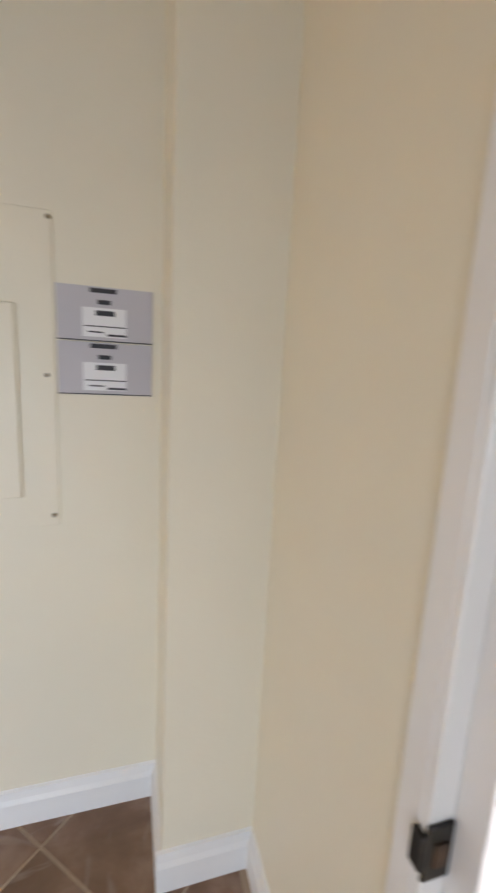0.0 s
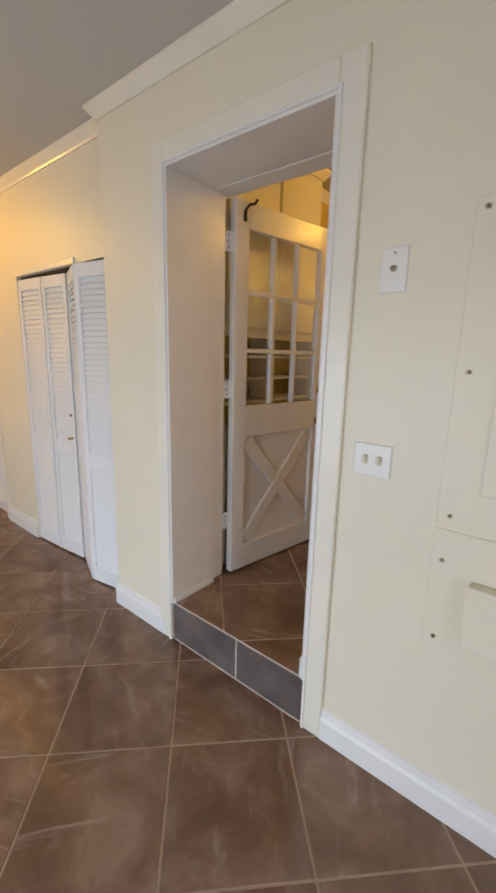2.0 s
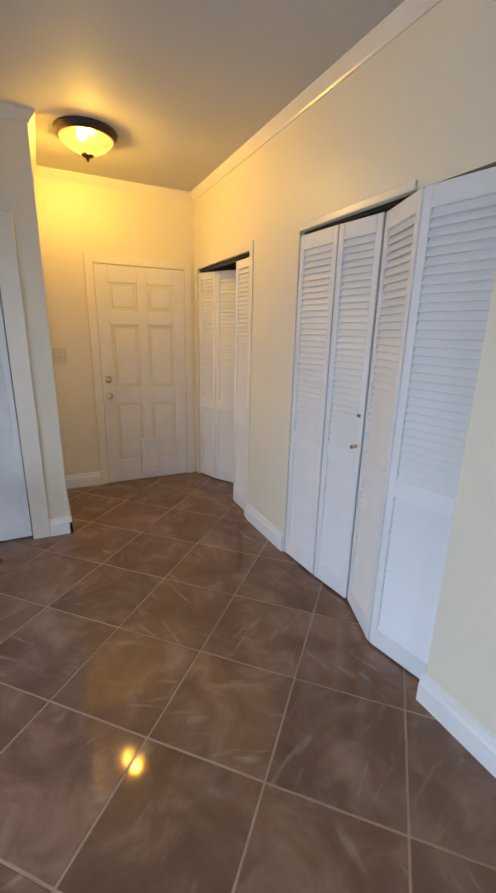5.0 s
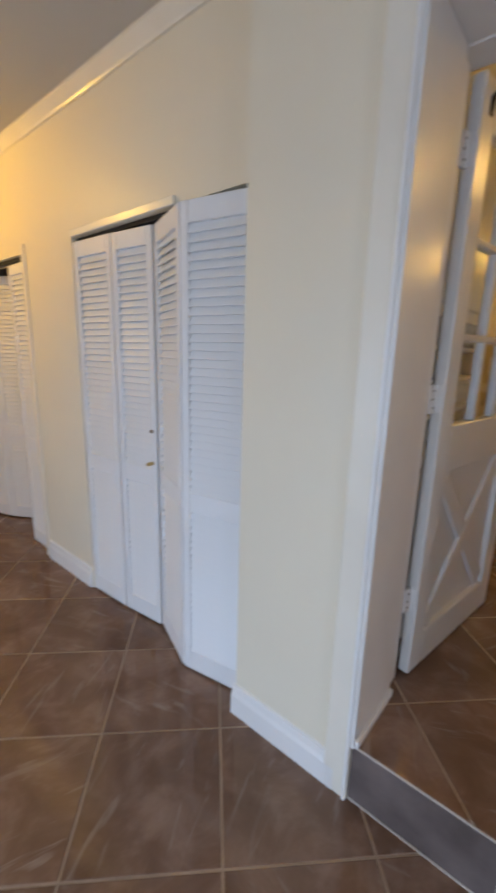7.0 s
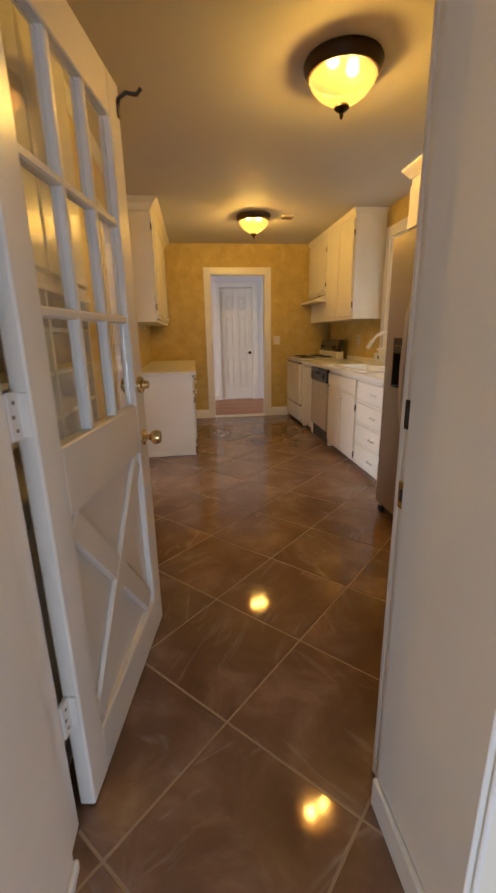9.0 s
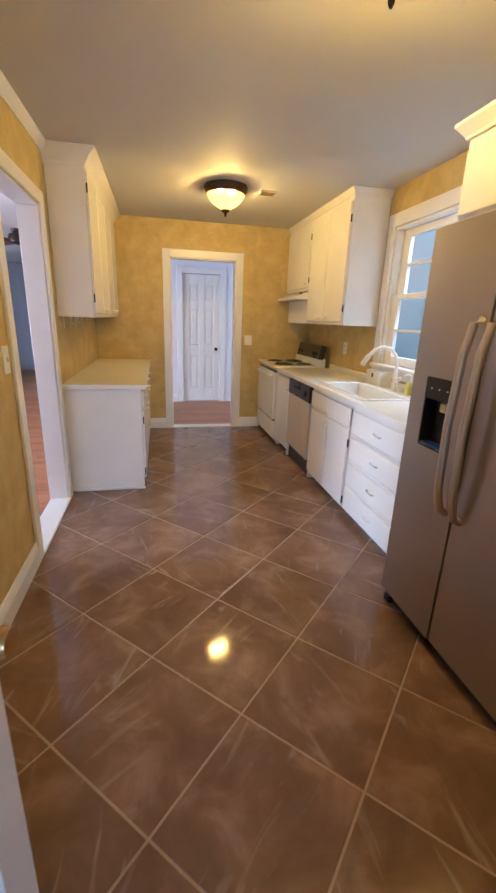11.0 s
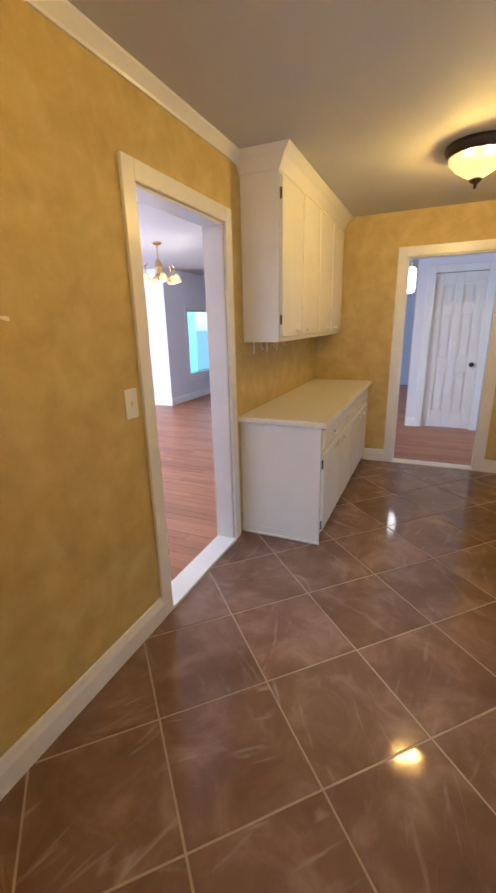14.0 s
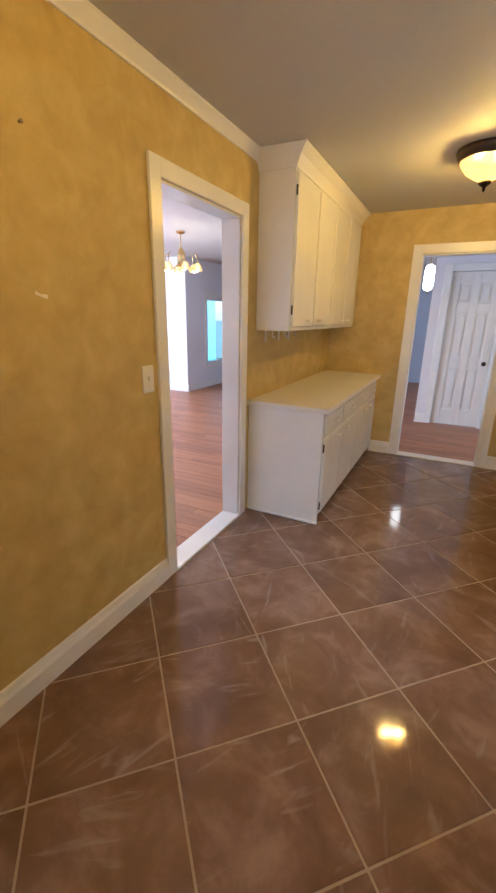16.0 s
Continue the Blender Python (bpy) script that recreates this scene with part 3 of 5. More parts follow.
trim("baseboard_kitchen_west", sweep(BASE, (KW, 3.35, KF), (KW, LDa - 0.08, KF), (1, 0, 0)), "white painted baseboard")
trim("baseboard_kitchen_north", sweep(BASE, (-1.85, KN, KF), (FDa - 0.085, KN, KF), (0, -1, 0)), "white painted baseboard")
trim("baseboard_kitchen_north_2", sweep(BASE, (FDb + 0.085, KN, KF), (-0.40, KN, KF), (0, -1, 0)), "white painted baseboard")
trim("baseboard_living", sweep(BASE, (-5.75, 9.72, KF), (-5.75, 13.6, KF), (1, 0, 0)), "white painted baseboard")
trim("baseboard_dining", sweep(BASE, (-8.0, 9.72, KF), (-5.732, 9.72, KF), (0, -1, 0)), "white painted baseboard")
trim("baseboard_far_hall", sweep(BASE, (-1.52, 9.45, KF), (-1.395, 9.45, KF), (0, -1, 0)), "white painted baseboard")
# crowns
trim("crown_hall_panels", sweep_path(CROWN, ((0.25, W1, HC), (B1R, W1, HC), (B1R, WC, HC)), ((0, -1, 0), (-1, -1, 0), (-1, 0, 0))), "cream painted crown moulding", CREAMTRIM)
trim("crown_hall_closets", sweep(CROWN, (B1R - 0.046, WC, HC), (HW, WC, HC), (0, -1, 0)), "cream painted crown moulding", CREAMTRIM)
trim("crown_hall_end", sweep(CROWN, (HW, 0.718, HC), (HW, WC, HC), (1, 0, 0)), "cream painted crown moulding", CREAMTRIM)
trim("crown_hall_west", sweep_path(CROWN, ((-4.78, -1.5, HC), (-4.78, 0.718, HC), (HW, 0.718, HC)), ((1, 0, 0), (1, 1, 0), (0, 1, 0))), "cream painted crown moulding", CREAMTRIM)
trim("crown_hall_east", sweep(CROWN, (0.52, -1.5, HC), (0.52, 1.637, HC), (-1, 0, 0)), "white painted crown moulding")
trim("crown_kitchen_west", sweep(CROWN, (KW, 3.35, KC), (KW, 5.79, KC), (1, 0, 0)), "white painted crown moulding")


# ---------------------------------------------------------------- doors and closets
def knob(parent, at, axis, mat, r=0.026, length=0.055):
    s = length
    prof = [(0.030, 0), (0.030, 0.006), (0.011, 0.010), (0.011, 0.4 * s), (r * 0.8, 0.55 * s), (r, 0.75 * s), (r * 0.85, s), (0.004, s * 1.04)]
    sign = -1 if axis.startswith("-") else 1
    return part("knob", lathe([(a, sign * h) for a, h in prof], at, 16, axis[-1]), mat, parent, "round metal knob", True)


def six_panel(name, m, w, h, label, knob_mat, knob_side=1, pet=False):
    """A six-panel door in its own axes: x across, z up, its face towards -y."""
    d = thing(name, None, label, "door", m=m, kind="structure")
    st, mid = 0.105, 0.09
    xs = [(st, (w - mid) / 2), ((w + mid) / 2, w - st)]
    k = h / 2.0
    zs = [(0.22 * k, 0.78 * k), (0.93 * k, 1.50 * k), (1.62 * k, 1.86 * k)]
    rows = [(0, st, 0, 0.036, 0, h), (w - st, w, 0, 0.036, 0, h), (xs[0][1], xs[1][0], 0.0005, 0.0355, 0, h)]
    for z0, z1 in ((0, zs[0][0]), (zs[0][1], zs[1][0]), (zs[1][1], zs[2][0]), (zs[2][1], h)):
        rows += [(st, xs[0][1], 0.0005, 0.0355, z0, z1), (xs[1][0], w - st, 0.0005, 0.0355, z0, z1)]
    part("frame", boxes(*rows, bevel=0.003), DOORW, d)
    for x0, x1 in xs:
        for z0, z1 in zs:
            bm = one(x0, x1, 0.012, 0.026, z0, z1)
            box(bm, x0 + 0.03, x1 - 0.03, 0.004, 0.013, z0 + 0.03, z1 - 0.03, 0.006)
            part("panel", bm, DOORW, d)
    kx = w - 0.06 if knob_side > 0 else 0.06
    knob(d, (kx, 0, 0.86 * k), "-Y", knob_mat)
    if pet:
        knob(d, (kx, 0, 1.01 * k), "-Y", knob_mat, 0.022, 0.03)
        px = w * 0.40
        flap = part("pet_flap", boxes((px, px + 0.20, -0.022, 0.0, 0.07, 0.11), (px, px + 0.20, -0.022, 0, 0.37, 0.41), (px, px + 0.03, -0.018, 0, 0.11, 0.37), (px + 0.17, px + 0.20, -0.018, 0, 0.11, 0.37), (px + 0.03, px + 0.17, -0.008, 0, 0.11, 0.37), bevel=0.003), DOORW, d, "white plastic pet flap")
    return d


# the door at the end of the hall: faces +x
six_panel("door_end", Matrix.Translation((HW + 0.012, 1.118, 0.008)) @ pose(0, 0, 0, 0, 0, 90), 0.785, 1.95, "closed white six-panel door with a pet flap", BRASS, -1, True)
part_in = six_panel("door_inner", Matrix.Translation((-1.302, 9.462, KF + 0.012)), 0.609, 2.04, "closed white six-panel interior door with a dark knob", BRONZE, 1)


def slat_mesh(name, w):
    bm = bmesh.new()
    box(bm, 0, w, -0.0185, 0.0185, -0.0028, 0.0028)
    bmesh.ops.rotate(bm, verts=bm.verts, cent=(0, 0, 0), matrix=Matrix.Rotation(radians(64), 3, "X"))
    return meshed(name, bm, LOUVRE)


SLATS = {}


def louvre_leaf(parent, p, q, z0, h, upper, lower=None, panel=True):
    """One leaf of a bifold door from p to q on the floor; upper, lower: louvred stretches."""
    p, q = Vector((*p, z0)), Vector((*q, z0))
    w = (q - p).length
    m = Matrix.Translation(p) @ Matrix.Rotation(math.atan2(q.y - p.y, q.x - p.x), 4, "Z")
    st = 0.035
    stretches = [upper] + ([lower] if lower else [])
    solid = [(0, st, -0.014, 0.014, 0, h), (w - st, w, -0.014, 0.014, 0, h)]
    edge = [0] + sorted(z for s in stretches for z in s) + [h]
    for a, b in zip(edge[::2], edge[1::2]):
        if panel and not lower and a == 0:
            solid += [(st, w - st, -0.0135, 0.0135, 0, 0.11), (st, w - st, -0.0135, 0.0135, b - 0.07, b), (st, w - st, -0.006, 0.006, 0.11, b - 0.07), (st + 0.02, w - st - 0.02, -0.011, 0.011, 0.135, b - 0.095)]
        else:
            solid.append((st, w - st, -0.0135, 0.0135, a, b))
    bm = boxes(*solid, bevel=0.0025)
    bm.transform(m)
    leaf = part("leaf", bm, LOUVRE, parent)
    sw = round(w - 2 * st, 3)
    if sw not in SLATS:
        SLATS[sw] = slat_mesh("slat", sw)
    for a, b in stretches:
        n = round((b - a) / 0.0315)
        for i in range(n):
            s = new("slat", SLATS[sw])
            s.parent = leaf
            s.matrix_basis = m @ Matrix.Translation((st, 0, a + (i + 0.5) * (b - a) / n))
    return leaf


def turn_knob(parent, at, out=(0, -1, 0)):
    o = Vector(out)
    a = Vector(at)
    return part("knob", tube([a, a + o * 0.012, a + o * 0.03, a + o * 0.034], 0.009, 10), BRASS, parent, "small brass knob", True)


bf = thing("bifold_closet_door", (-3.28, 2.0, 0), "white louvred bifold closet doors, slightly open at the middle", "closet door")
U, UL = (0.85, 1.865), (0.10, 0.765)
louvre_leaf(bf, (-3.892, 2.018), (-3.586, 2.034), 0.012, 1.94, U, UL)
louvre_leaf(bf, (-3.579, 2.036), (-3.312, 2.064), 0.012, 1.94, U, UL)
louvre_leaf(bf, (-3.300, 2.072), (-3.002, 1.955), 0.012, 1.94, U, UL)
louvre_leaf(bf, (-3.000, 1.955), (-2.680, 2.012), 0.012, 1.94, U, UL)
turn_knob(bf, (-3.335, 2.047, 0.895))
part("latch", boxes((-3.342, -3.327, 2.034, 2.048, 1.045, 1.06), bevel=0.002), SCREW, bf, "small metal latch")
bf2 = thing("bifold_closet_door", (-5.0, 2.0, 0), "white louvred bifold closet doors, standing part open", "closet door")
V, Lw = (0.80, 1.87), (0.10, 0.70)
louvre_leaf(bf2, (-5.625, 2.035), (-5.400, 2.110), 0.012, 1.93, V, Lw)
louvre_leaf(bf2, (-5.398, 2.112), (-5.190, 2.240), 0.012, 1.93, V, Lw)
louvre_leaf(bf2, (-4.985, 2.270), (-4.822, 2.052), 0.012, 1.93, V, Lw)
louvre_leaf(bf2, (-4.820, 2.050), (-4.540, 2.045), 0.012, 1.93, V, Lw)
bf3 = thing("bifold_closet_door", (-4.82, -0.1, 0), "closed white louvred bifold closet doors", "closet door")
for i in range(4):
    louvre_leaf(bf3, (-4.815, 0.470 - 0.29 * i - 0.287), (-4.815, 0.470 - 0.29 * i), 0.012, 1.94, (0.89, 1.87), (0.10, 0.80))
trim("trim_closet_tracks", boxes((B1L, B1R, 2.035, 2.075, BH - 0.018, BH), (B2L, B2R, 2.035, 2.075, BH - 0.018, BH)), "dark metal door track", BLACKIRON)

# the glazed kitchen door, swung open
KD = Matrix.Translation((-2.133, 2.326, KF + 0.010)) @ Matrix.Rotation(math.atan2(0.762, 0.124), 4, "Z")
kd = thing("glazed_kitchen_door", None, "white crossbuck door with nine panes, standing open into the kitchen", "door", m=KD)
w, h = 0.772, 2.0
part("frame", boxes((0, 0.095, 0, 0.042, 0, h), (w - 0.105, w, 0, 0.042, 0, h), (0.095, w - 0.105, 0.0005, 0.0415, h - 0.13, h), (0.095, w - 0.105, 0.0005, 0.0415, 0, 0.15), (0.095, w - 0.105, 0.0005, 0.0415, 0.80, 0.975), bevel=0.004), DOORW, kd)
px0, px1, pz0, pz1 = 0.095, w - 0.105, 0.975, h - 0.13
for i in (1, 2):
    x = px0 + (px1 - px0) * i / 3
    part("muntin", one(x - 0.012, x + 0.012, 0.003, 0.039, pz0, pz1, 0.005), DOORW, kd)
    z = pz0 + (pz1 - pz0) * i / 3
    part("muntin", one(px0, px1, 0.004, 0.038, z - 0.012, z + 0.012, 0.005), DOORW, kd)
for i in range(3):
    for j in range(3):
        x0, z0 = px0 + (px1 - px0) * i / 3 + 0.011, pz0 + (pz1 - pz0) * j / 3 + 0.011
        g = part("pane", one(x0, x0 + (px1 - px0) / 3 - 0.022, 0.018, 0.022, z0, z0 + (pz1 - pz0) / 3 - 0.022), GLASS, kd, "clear glass pane")
        g.visible_shadow = False
part("back_panel", one(0.095, w - 0.105, 0.022, 0.034, 0.15, 0.80), DOORW, kd)
for s in (1, -1):
    bm = bmesh.new()
    L = math.hypot(px1 - px0, 0.65)
    box(bm, -L / 2 + 0.03, L / 2 - 0.03, 0.006 + 0.002 * (s > 0), 0.022, -0.044, 0.044, 0.010)
    bm.transform(Matrix.Translation(((px0 + px1) / 2, 0, 0.475)) @ Matrix.Rotation(s * math.atan2(0.65, px1 - px0), 4, "Y"))
    part("brace", bm, DOORW, kd)
knob(kd, (w - 0.055, 0, 0.845), "-Y", BRASS, 0.028, 0.065)
knob(kd, (w - 0.055, 0.042, 0.845), "Y", BRASS, 0.028, 0.065)
part("deadbolt", lathe([(0.030, 0), (0.030, -0.014), (0.016, -0.018), (0.014, -0.036), (0.01, -0.038)], (w - 0.055, 0, 1.045), 16, "Y"), BRASS, kd, "brass deadbolt turn", True)
part("deadbolt", lathe([(0.030, 0.042), (0.030, 0.056), (0.024, 0.062), (0.005, 0.064)], (w - 0.055, 0, 1.045), 16, "Y"), BRASS, kd, "brass deadbolt collar", True)
for x in (0.06, w - 0.02):
    part("curtain_hook", tube([(x, -0.002, 1.915), (x, -0.006, 1.955), (x + 0.004, -0.03, 1.972), (x + 0.010, -0.062, 1.968), (x + 0.012, -0.078, 1.985)], 0.0065, 8), BLACKIRON, kd, "black iron curtain rod hook", True)
    part("hook_plate", one(x - 0.012, x + 0.012, -0.004, 0, 1.90, 1.95, 0.002), BLACKIRON, kd)
for z in (0.32, 1.07, 1.80):
    hg = part("hinge", boxes((-0.040, -0.001, 0.024, 0.036, z - 0.048, z + 0.048), (-0.005, 0.001, 0.006, 0.040, z - 0.046, z + 0.046), bevel=0.002), DOORW, kd, "painted-over butt hinge")
    for dz in (-0.028, 0.0, 0.028):
        part("screw", lathe([(0.0045, 0.024), (0.0045, 0.0225), (0.002, 0.022)], (-0.022 - 0.006 * (dz == 0), 0, z + dz), 8, "Y"), SCREW, hg, "dark screw head")


# ---------------------------------------------------------------- hall: things on the panel wall
Y = W1
def breaker_panel(x0, x1, z0, z1, fx0, fx1, fz0, fz1, label):
    """A breaker panel cover painted like the wall: back plate, door, latch."""
    p = thing("breaker_panel", ((x0 + x1) / 2, Y, z0), label, "electrical panel")
    part("cover_plate", one(fx0, fx1, Y - 0.004, Y, fz0, fz1, 0.0015), HALL_WALL, p)
    part("door", one(x0, x1, Y - 0.013, Y - 0.004, z0, z1, 0.003), HALL_WALL, p)
    lx, lz = x0 + 0.028, (z0 + z1) / 2 - 0.005
    latch = part("latch", one(lx - 0.018, lx + 0.018, Y - 0.018, Y - 0.013, lz - 0.016, lz + 0.016, 0.002), HALL_WALL, p, "small square latch")
    part("latch_hole", one(lx - 0.008, lx + 0.008, Y - 0.0195, Y - 0.018, lz - 0.008, lz + 0.008), SCREW, latch)
    return p


def screw(parent, x, z, r=0.006, mat=None):
    return part("screw", lathe([(r, 0), (r, -0.006), (r * 0.5, -0.010)], (x, Y - 0.004, z), 10, "Y"), mat or SCREW, parent, "rusty screw head")


bp1 = breaker_panel(-0.862, -0.672, 1.107, 1.632, -0.965, -0.575, 1.00, 1.875, "breaker panel cover painted over like the wall")
for x, z in ((-0.938, 1.847), (-0.932, 1.440), (-0.930, 1.029), (-0.594, 1.440), (-0.597, 1.031), (-0.60, 1.862)):
    screw(bp1, x, z)
bp2 = breaker_panel(-0.318, -0.130, 1.107, 1.638, -0.415, -0.035, 1.020, 1.875, "second breaker panel cover painted over like the wall")
for x, z in ((-0.395, 1.855), (-0.405, 1.445), (-0.400, 1.050), (-0.043, 1.858), (-0.058, 1.454), (-0.050, 1.051)):
    screw(bp2, x, z)
mb = thing("meter_box", (-0.77, Y, 0.63), "small painted switch box with a side lever", "electrical box")
part("cover_plate", one(-0.965, -0.575, Y - 0.004, Y, 0.60, 0.985, 0.0015), HALL_WALL, mb)
part("box_body", one(-0.854, -0.690, Y - 0.045, Y - 0.004, 0.655, 0.850, 0.006, 2), HALL_WALL, mb)
part("side_plate", one(-0.688, -0.635, Y - 0.010, Y - 0.004, 0.668, 0.826, 0.002), HALL_WALL, mb)
part("lever", lathe([(0.012, 0), (0.012, -0.014), (0.006, -0.022)], (-0.668, Y - 0.010, 0.742), 10, "Y"), BLACK, mb, "black lever knob")
for x, z in ((-0.935, 0.888), (-0.931, 0.634), (-0.597, 0.896), (-0.60, 0.62)):
    screw(mb, x, z)


def wall_plate(name, x, z, ww, hh, label, kind_of, mat):
    p = thing(name, (x, Y, z), label, kind_of)
    part("plate", one(x - ww / 2, x + ww / 2, Y - 0.007, Y, z - hh / 2, z + hh / 2, 0.003, 2), mat, p)
    return p


dm = wall_plate("thermostat_plate", -1.163, 1.722, 0.078, 0.125, "white blank plate with a dark centre stud", "wall plate", PLASTIC)
part("stud", lathe([(0.009, 0), (0.009, -0.006), (0.003, -0.008)], (-1.163, Y - 0.007, 1.725), 10, "Y"), SCREW, dm)
part("screw", lathe([(0.003, 0), (0.003, -0.003)], (-1.163, Y - 0.007, 1.768), 8, "Y"), SCREW, dm)
sw2 = wall_plate("double_light_switch", -1.176, 1.152, 0.122, 0.105, "white double toggle light switch", "light switch", PLASTIC)
for dx in (-0.023, 0.023):
    part("toggle", one(-1.176 + dx - 0.006, -1.176 + dx + 0.006, Y - 0.019, Y - 0.007, 1.146, 1.168, 0.002), IVORY, sw2)
    part("slot", one(-1.176 + dx - 0.010, -1.176 + dx + 0.010, Y - 0.0085, Y - 0.007, 1.138, 1.166), IVORY, sw2)
out1 = wall_plate("wall_outlet", -0.353, 0.468, 0.075, 0.118, "white duplex wall outlet", "outlet", PLASTIC)
for dz in (-0.021, 0.021):
    o = part("socket", lathe([(0.016, 0), (0.016, -0.003)], (-0.353, Y - 0.007, 0.468 + dz), 14, "Y"), IVORY, out1)
    for dx in (-0.006, 0.006):
        part("slot", one(-0.353 + dx - 0.0012, -0.353 + dx + 0.0012, Y - 0.0112, Y - 0.010, 0.465 + dz, 0.475 + dz), INK, o)

# two grey notices one above the other
for i, (za, zb) in enumerate(((1.553, 1.698), (1.405, 1.550))):
    nt = thing("notice_sheet", (0.09, Y, za), "grey printed notice sheet with black headings on the wall", "notice", "notices by the panel")
    part("sheet", one(-0.030, 0.222, Y - 0.0055, Y - 0.004 + 0.0025, za, zb), PAPER, nt)
    part("label_field", one(0.035, 0.150, Y - 0.0065, Y - 0.0055, za + 0.012, zb - 0.055), PAPERW, nt)
    for x0, x1, z0, z1 in ((0.055, 0.125, zb - 0.016, zb - 0.004), (0.075, 0.110, zb - 0.046, zb - 0.034), (0.070, 0.120, zb - 0.076, zb - 0.062), (0.040, 0.150, zb - 0.106, zb - 0.103), (0.050, 0.090, zb - 0.122, zb - 0.118), (0.100, 0.150, zb - 0.130, zb - 0.124)):
        part("print_bar", one(x0, x1, Y - 0.0072, Y - 0.0065, z0, z1), INK, nt)
    part("rule", one(-0.030, 0.222, Y - 0.0068, Y - 0.0055, za, za + 0.003), INK, nt)

strike = thing("strike_plate", (0.53, 0.99, 0.94), "blackened strike plate on the outer door jamb", "strike plate")
part("plate", boxes((0.498, 0.538, 0.987, 0.993, 0.890, 0.970), (0.492, 0.502, 0.989, 1.009, 0.905, 0.955), bevel=0.002), BLACKIRON, strike)
part("latch_hole", one(0.510, 0.528, 0.984, 0.9875, 0.913, 0.947), RUST, strike)

ic = thing("light_switch", (HW, 0.79, 1.21), "ivory double light switch on the end wall", "light switch")
part("plate", one(HW, HW + 0.008, 0.735, 0.850, 1.15, 1.27, 0.003, 2), IVORY, ic)
for dy in (-0.022, 0.022):
    part("toggle", one(HW + 0.008, HW + 0.02, 0.792 + dy - 0.006, 0.792 + dy + 0.006, 1.20, 1.222, 0.002), PLASTIC, ic)

# folding stool by the west closet
st = thing("folding_stool", (-4.40, 0.16, 0), "small folding stool with a white seat and dark red legs", "stool")
part("seat", one(-4.56, -4.24, 0.00, 0.30, 0.475, 0.50, 0.010, 2), PAPERW, st)
part("seat_rail", one(-4.57, -4.23, 0.285, 0.312, 0.452, 0.476, 0.004), BLACKIRON, st)
part("seat_rail", one(-4.57, -4.23, -0.012, 0.015, 0.452, 0.476, 0.004), BLACKIRON, st)
for x in (-4.54, -4.27):
    part("leg", tube([(x, 0.30, 0.462), (x, 0.15, 0.235), (x, 0.0, 0.008)], 0.012, 8), REDWOOD, st)
    part("leg", tube([(x + 0.028, 0.0, 0.462), (x + 0.028, 0.15, 0.235), (x + 0.028, 0.30, 0.008)], 0.012, 8), REDWOOD, st)


# ---------------------------------------------------------------- ceiling lights
def ceiling_light(x, y, z, label, power, color, deep=1.0):
    """A flush light: bronze pan, amber bowl, finial, two bulbs."""
    c = thing("ceiling_light", (x, y, z), label, "ceiling light", "flush ceiling lights")
    part("pan", lathe([(r, d * deep) for r, d in [(0.180, 0), (0.186, -0.012), (0.182, -0.030), (0.172, -0.052), (0.164, -0.062), (0.156, -0.062), (0.156, -0.02), (0.02, -0.012)]], (x, y, z), 40), BRONZE, c, "dark bronze pan", True)
    part("shade", lathe([(r, d * deep) for r, d in [(0.154, -0.060), (0.158, -0.068), (0.150, -0.085), (0.118, -0.125), (0.070, -0.158), (0.030, -0.176), (0.010, -0.180)]], (x, y, z), 40), SHADE, c, "amber alabaster glass bowl", True)
    part("finial", lathe([(r, d * deep) for r, d in [(0.006, -0.170), (0.036, -0.176), (0.038, -0.186), (0.024, -0.198), (0.010, -0.206), (0.009, -0.222), (0.004, -0.232)]], (x, y, z), 20), BRONZE, c, "dark bronze finial", True)
    for s in (-1, 1):
        lamp_bulb("bulb", (x + 0.055 * s, y + 0.02 * s, z - 0.106 * deep), power / 2, color)
    return c


ceiling_light(-1.043, 3.72, KC, "lit flush kitchen ceiling light with an amber bowl and bronze pan", 60, WARM)
ceiling_light(-1.106, 6.29, KC, "lit flush ceiling light with an amber bowl near the far doorway", 60, WARM)
ceiling_light(-4.87, 1.04, HC, "lit flush ceiling light with an amber bowl, on the hall ceiling", 88, WARM_HALL, 0.72)
vent = thing("ceiling_vent", (-0.72, 6.35, KC), "small tan ceiling air vent", "vent")
part("vent_frame", one(-0.80, -0.66, 6.28, 6.40, KC - 0.012, KC, 0.003), IVORY, vent)
for i in range(4):
    part("vent_slat", one(-0.79, -0.67, 6.292 + 0.027 * i, 6.306 + 0.027 * i, KC - 0.016, KC - 0.012), SCREW, vent)

for z, mat, label in ((1.085, BRASS, "brass strike plate in the kitchen door frame"), (1.270, BLACKIRON, "dark deadbolt strike in the kitchen door frame")):
    sp_ = thing("strike_plate", (DR + 0.013, 2.28, z), label, "strike plate")
    part("plate", one(DR + 0.010, DR + 0.014, 2.258, 2.294, z - 0.032, z + 0.032, 0.0015), mat, sp_)
    part("latch_hole", one(DR + 0.0085, DR + 0.010, 2.268, 2.284, z - 0.014, z + 0.014), INK, sp_)


# ---------------------------------------------------------------- kitchen: cabinets
def hinge_part(parent, at, axis):
    x, y, z = at
    if axis == "x":
        return part("hinge", boxes((x - 0.004, x + 0.004, y - 0.008, y + 0.008, z - 0.022, z + 0.022), (x - 0.005, x + 0.005, y - 0.004, y + 0.004, z - 0.030, z + 0.030), bevel=0.001), BLACKIRON, parent, "dark exposed hinge")


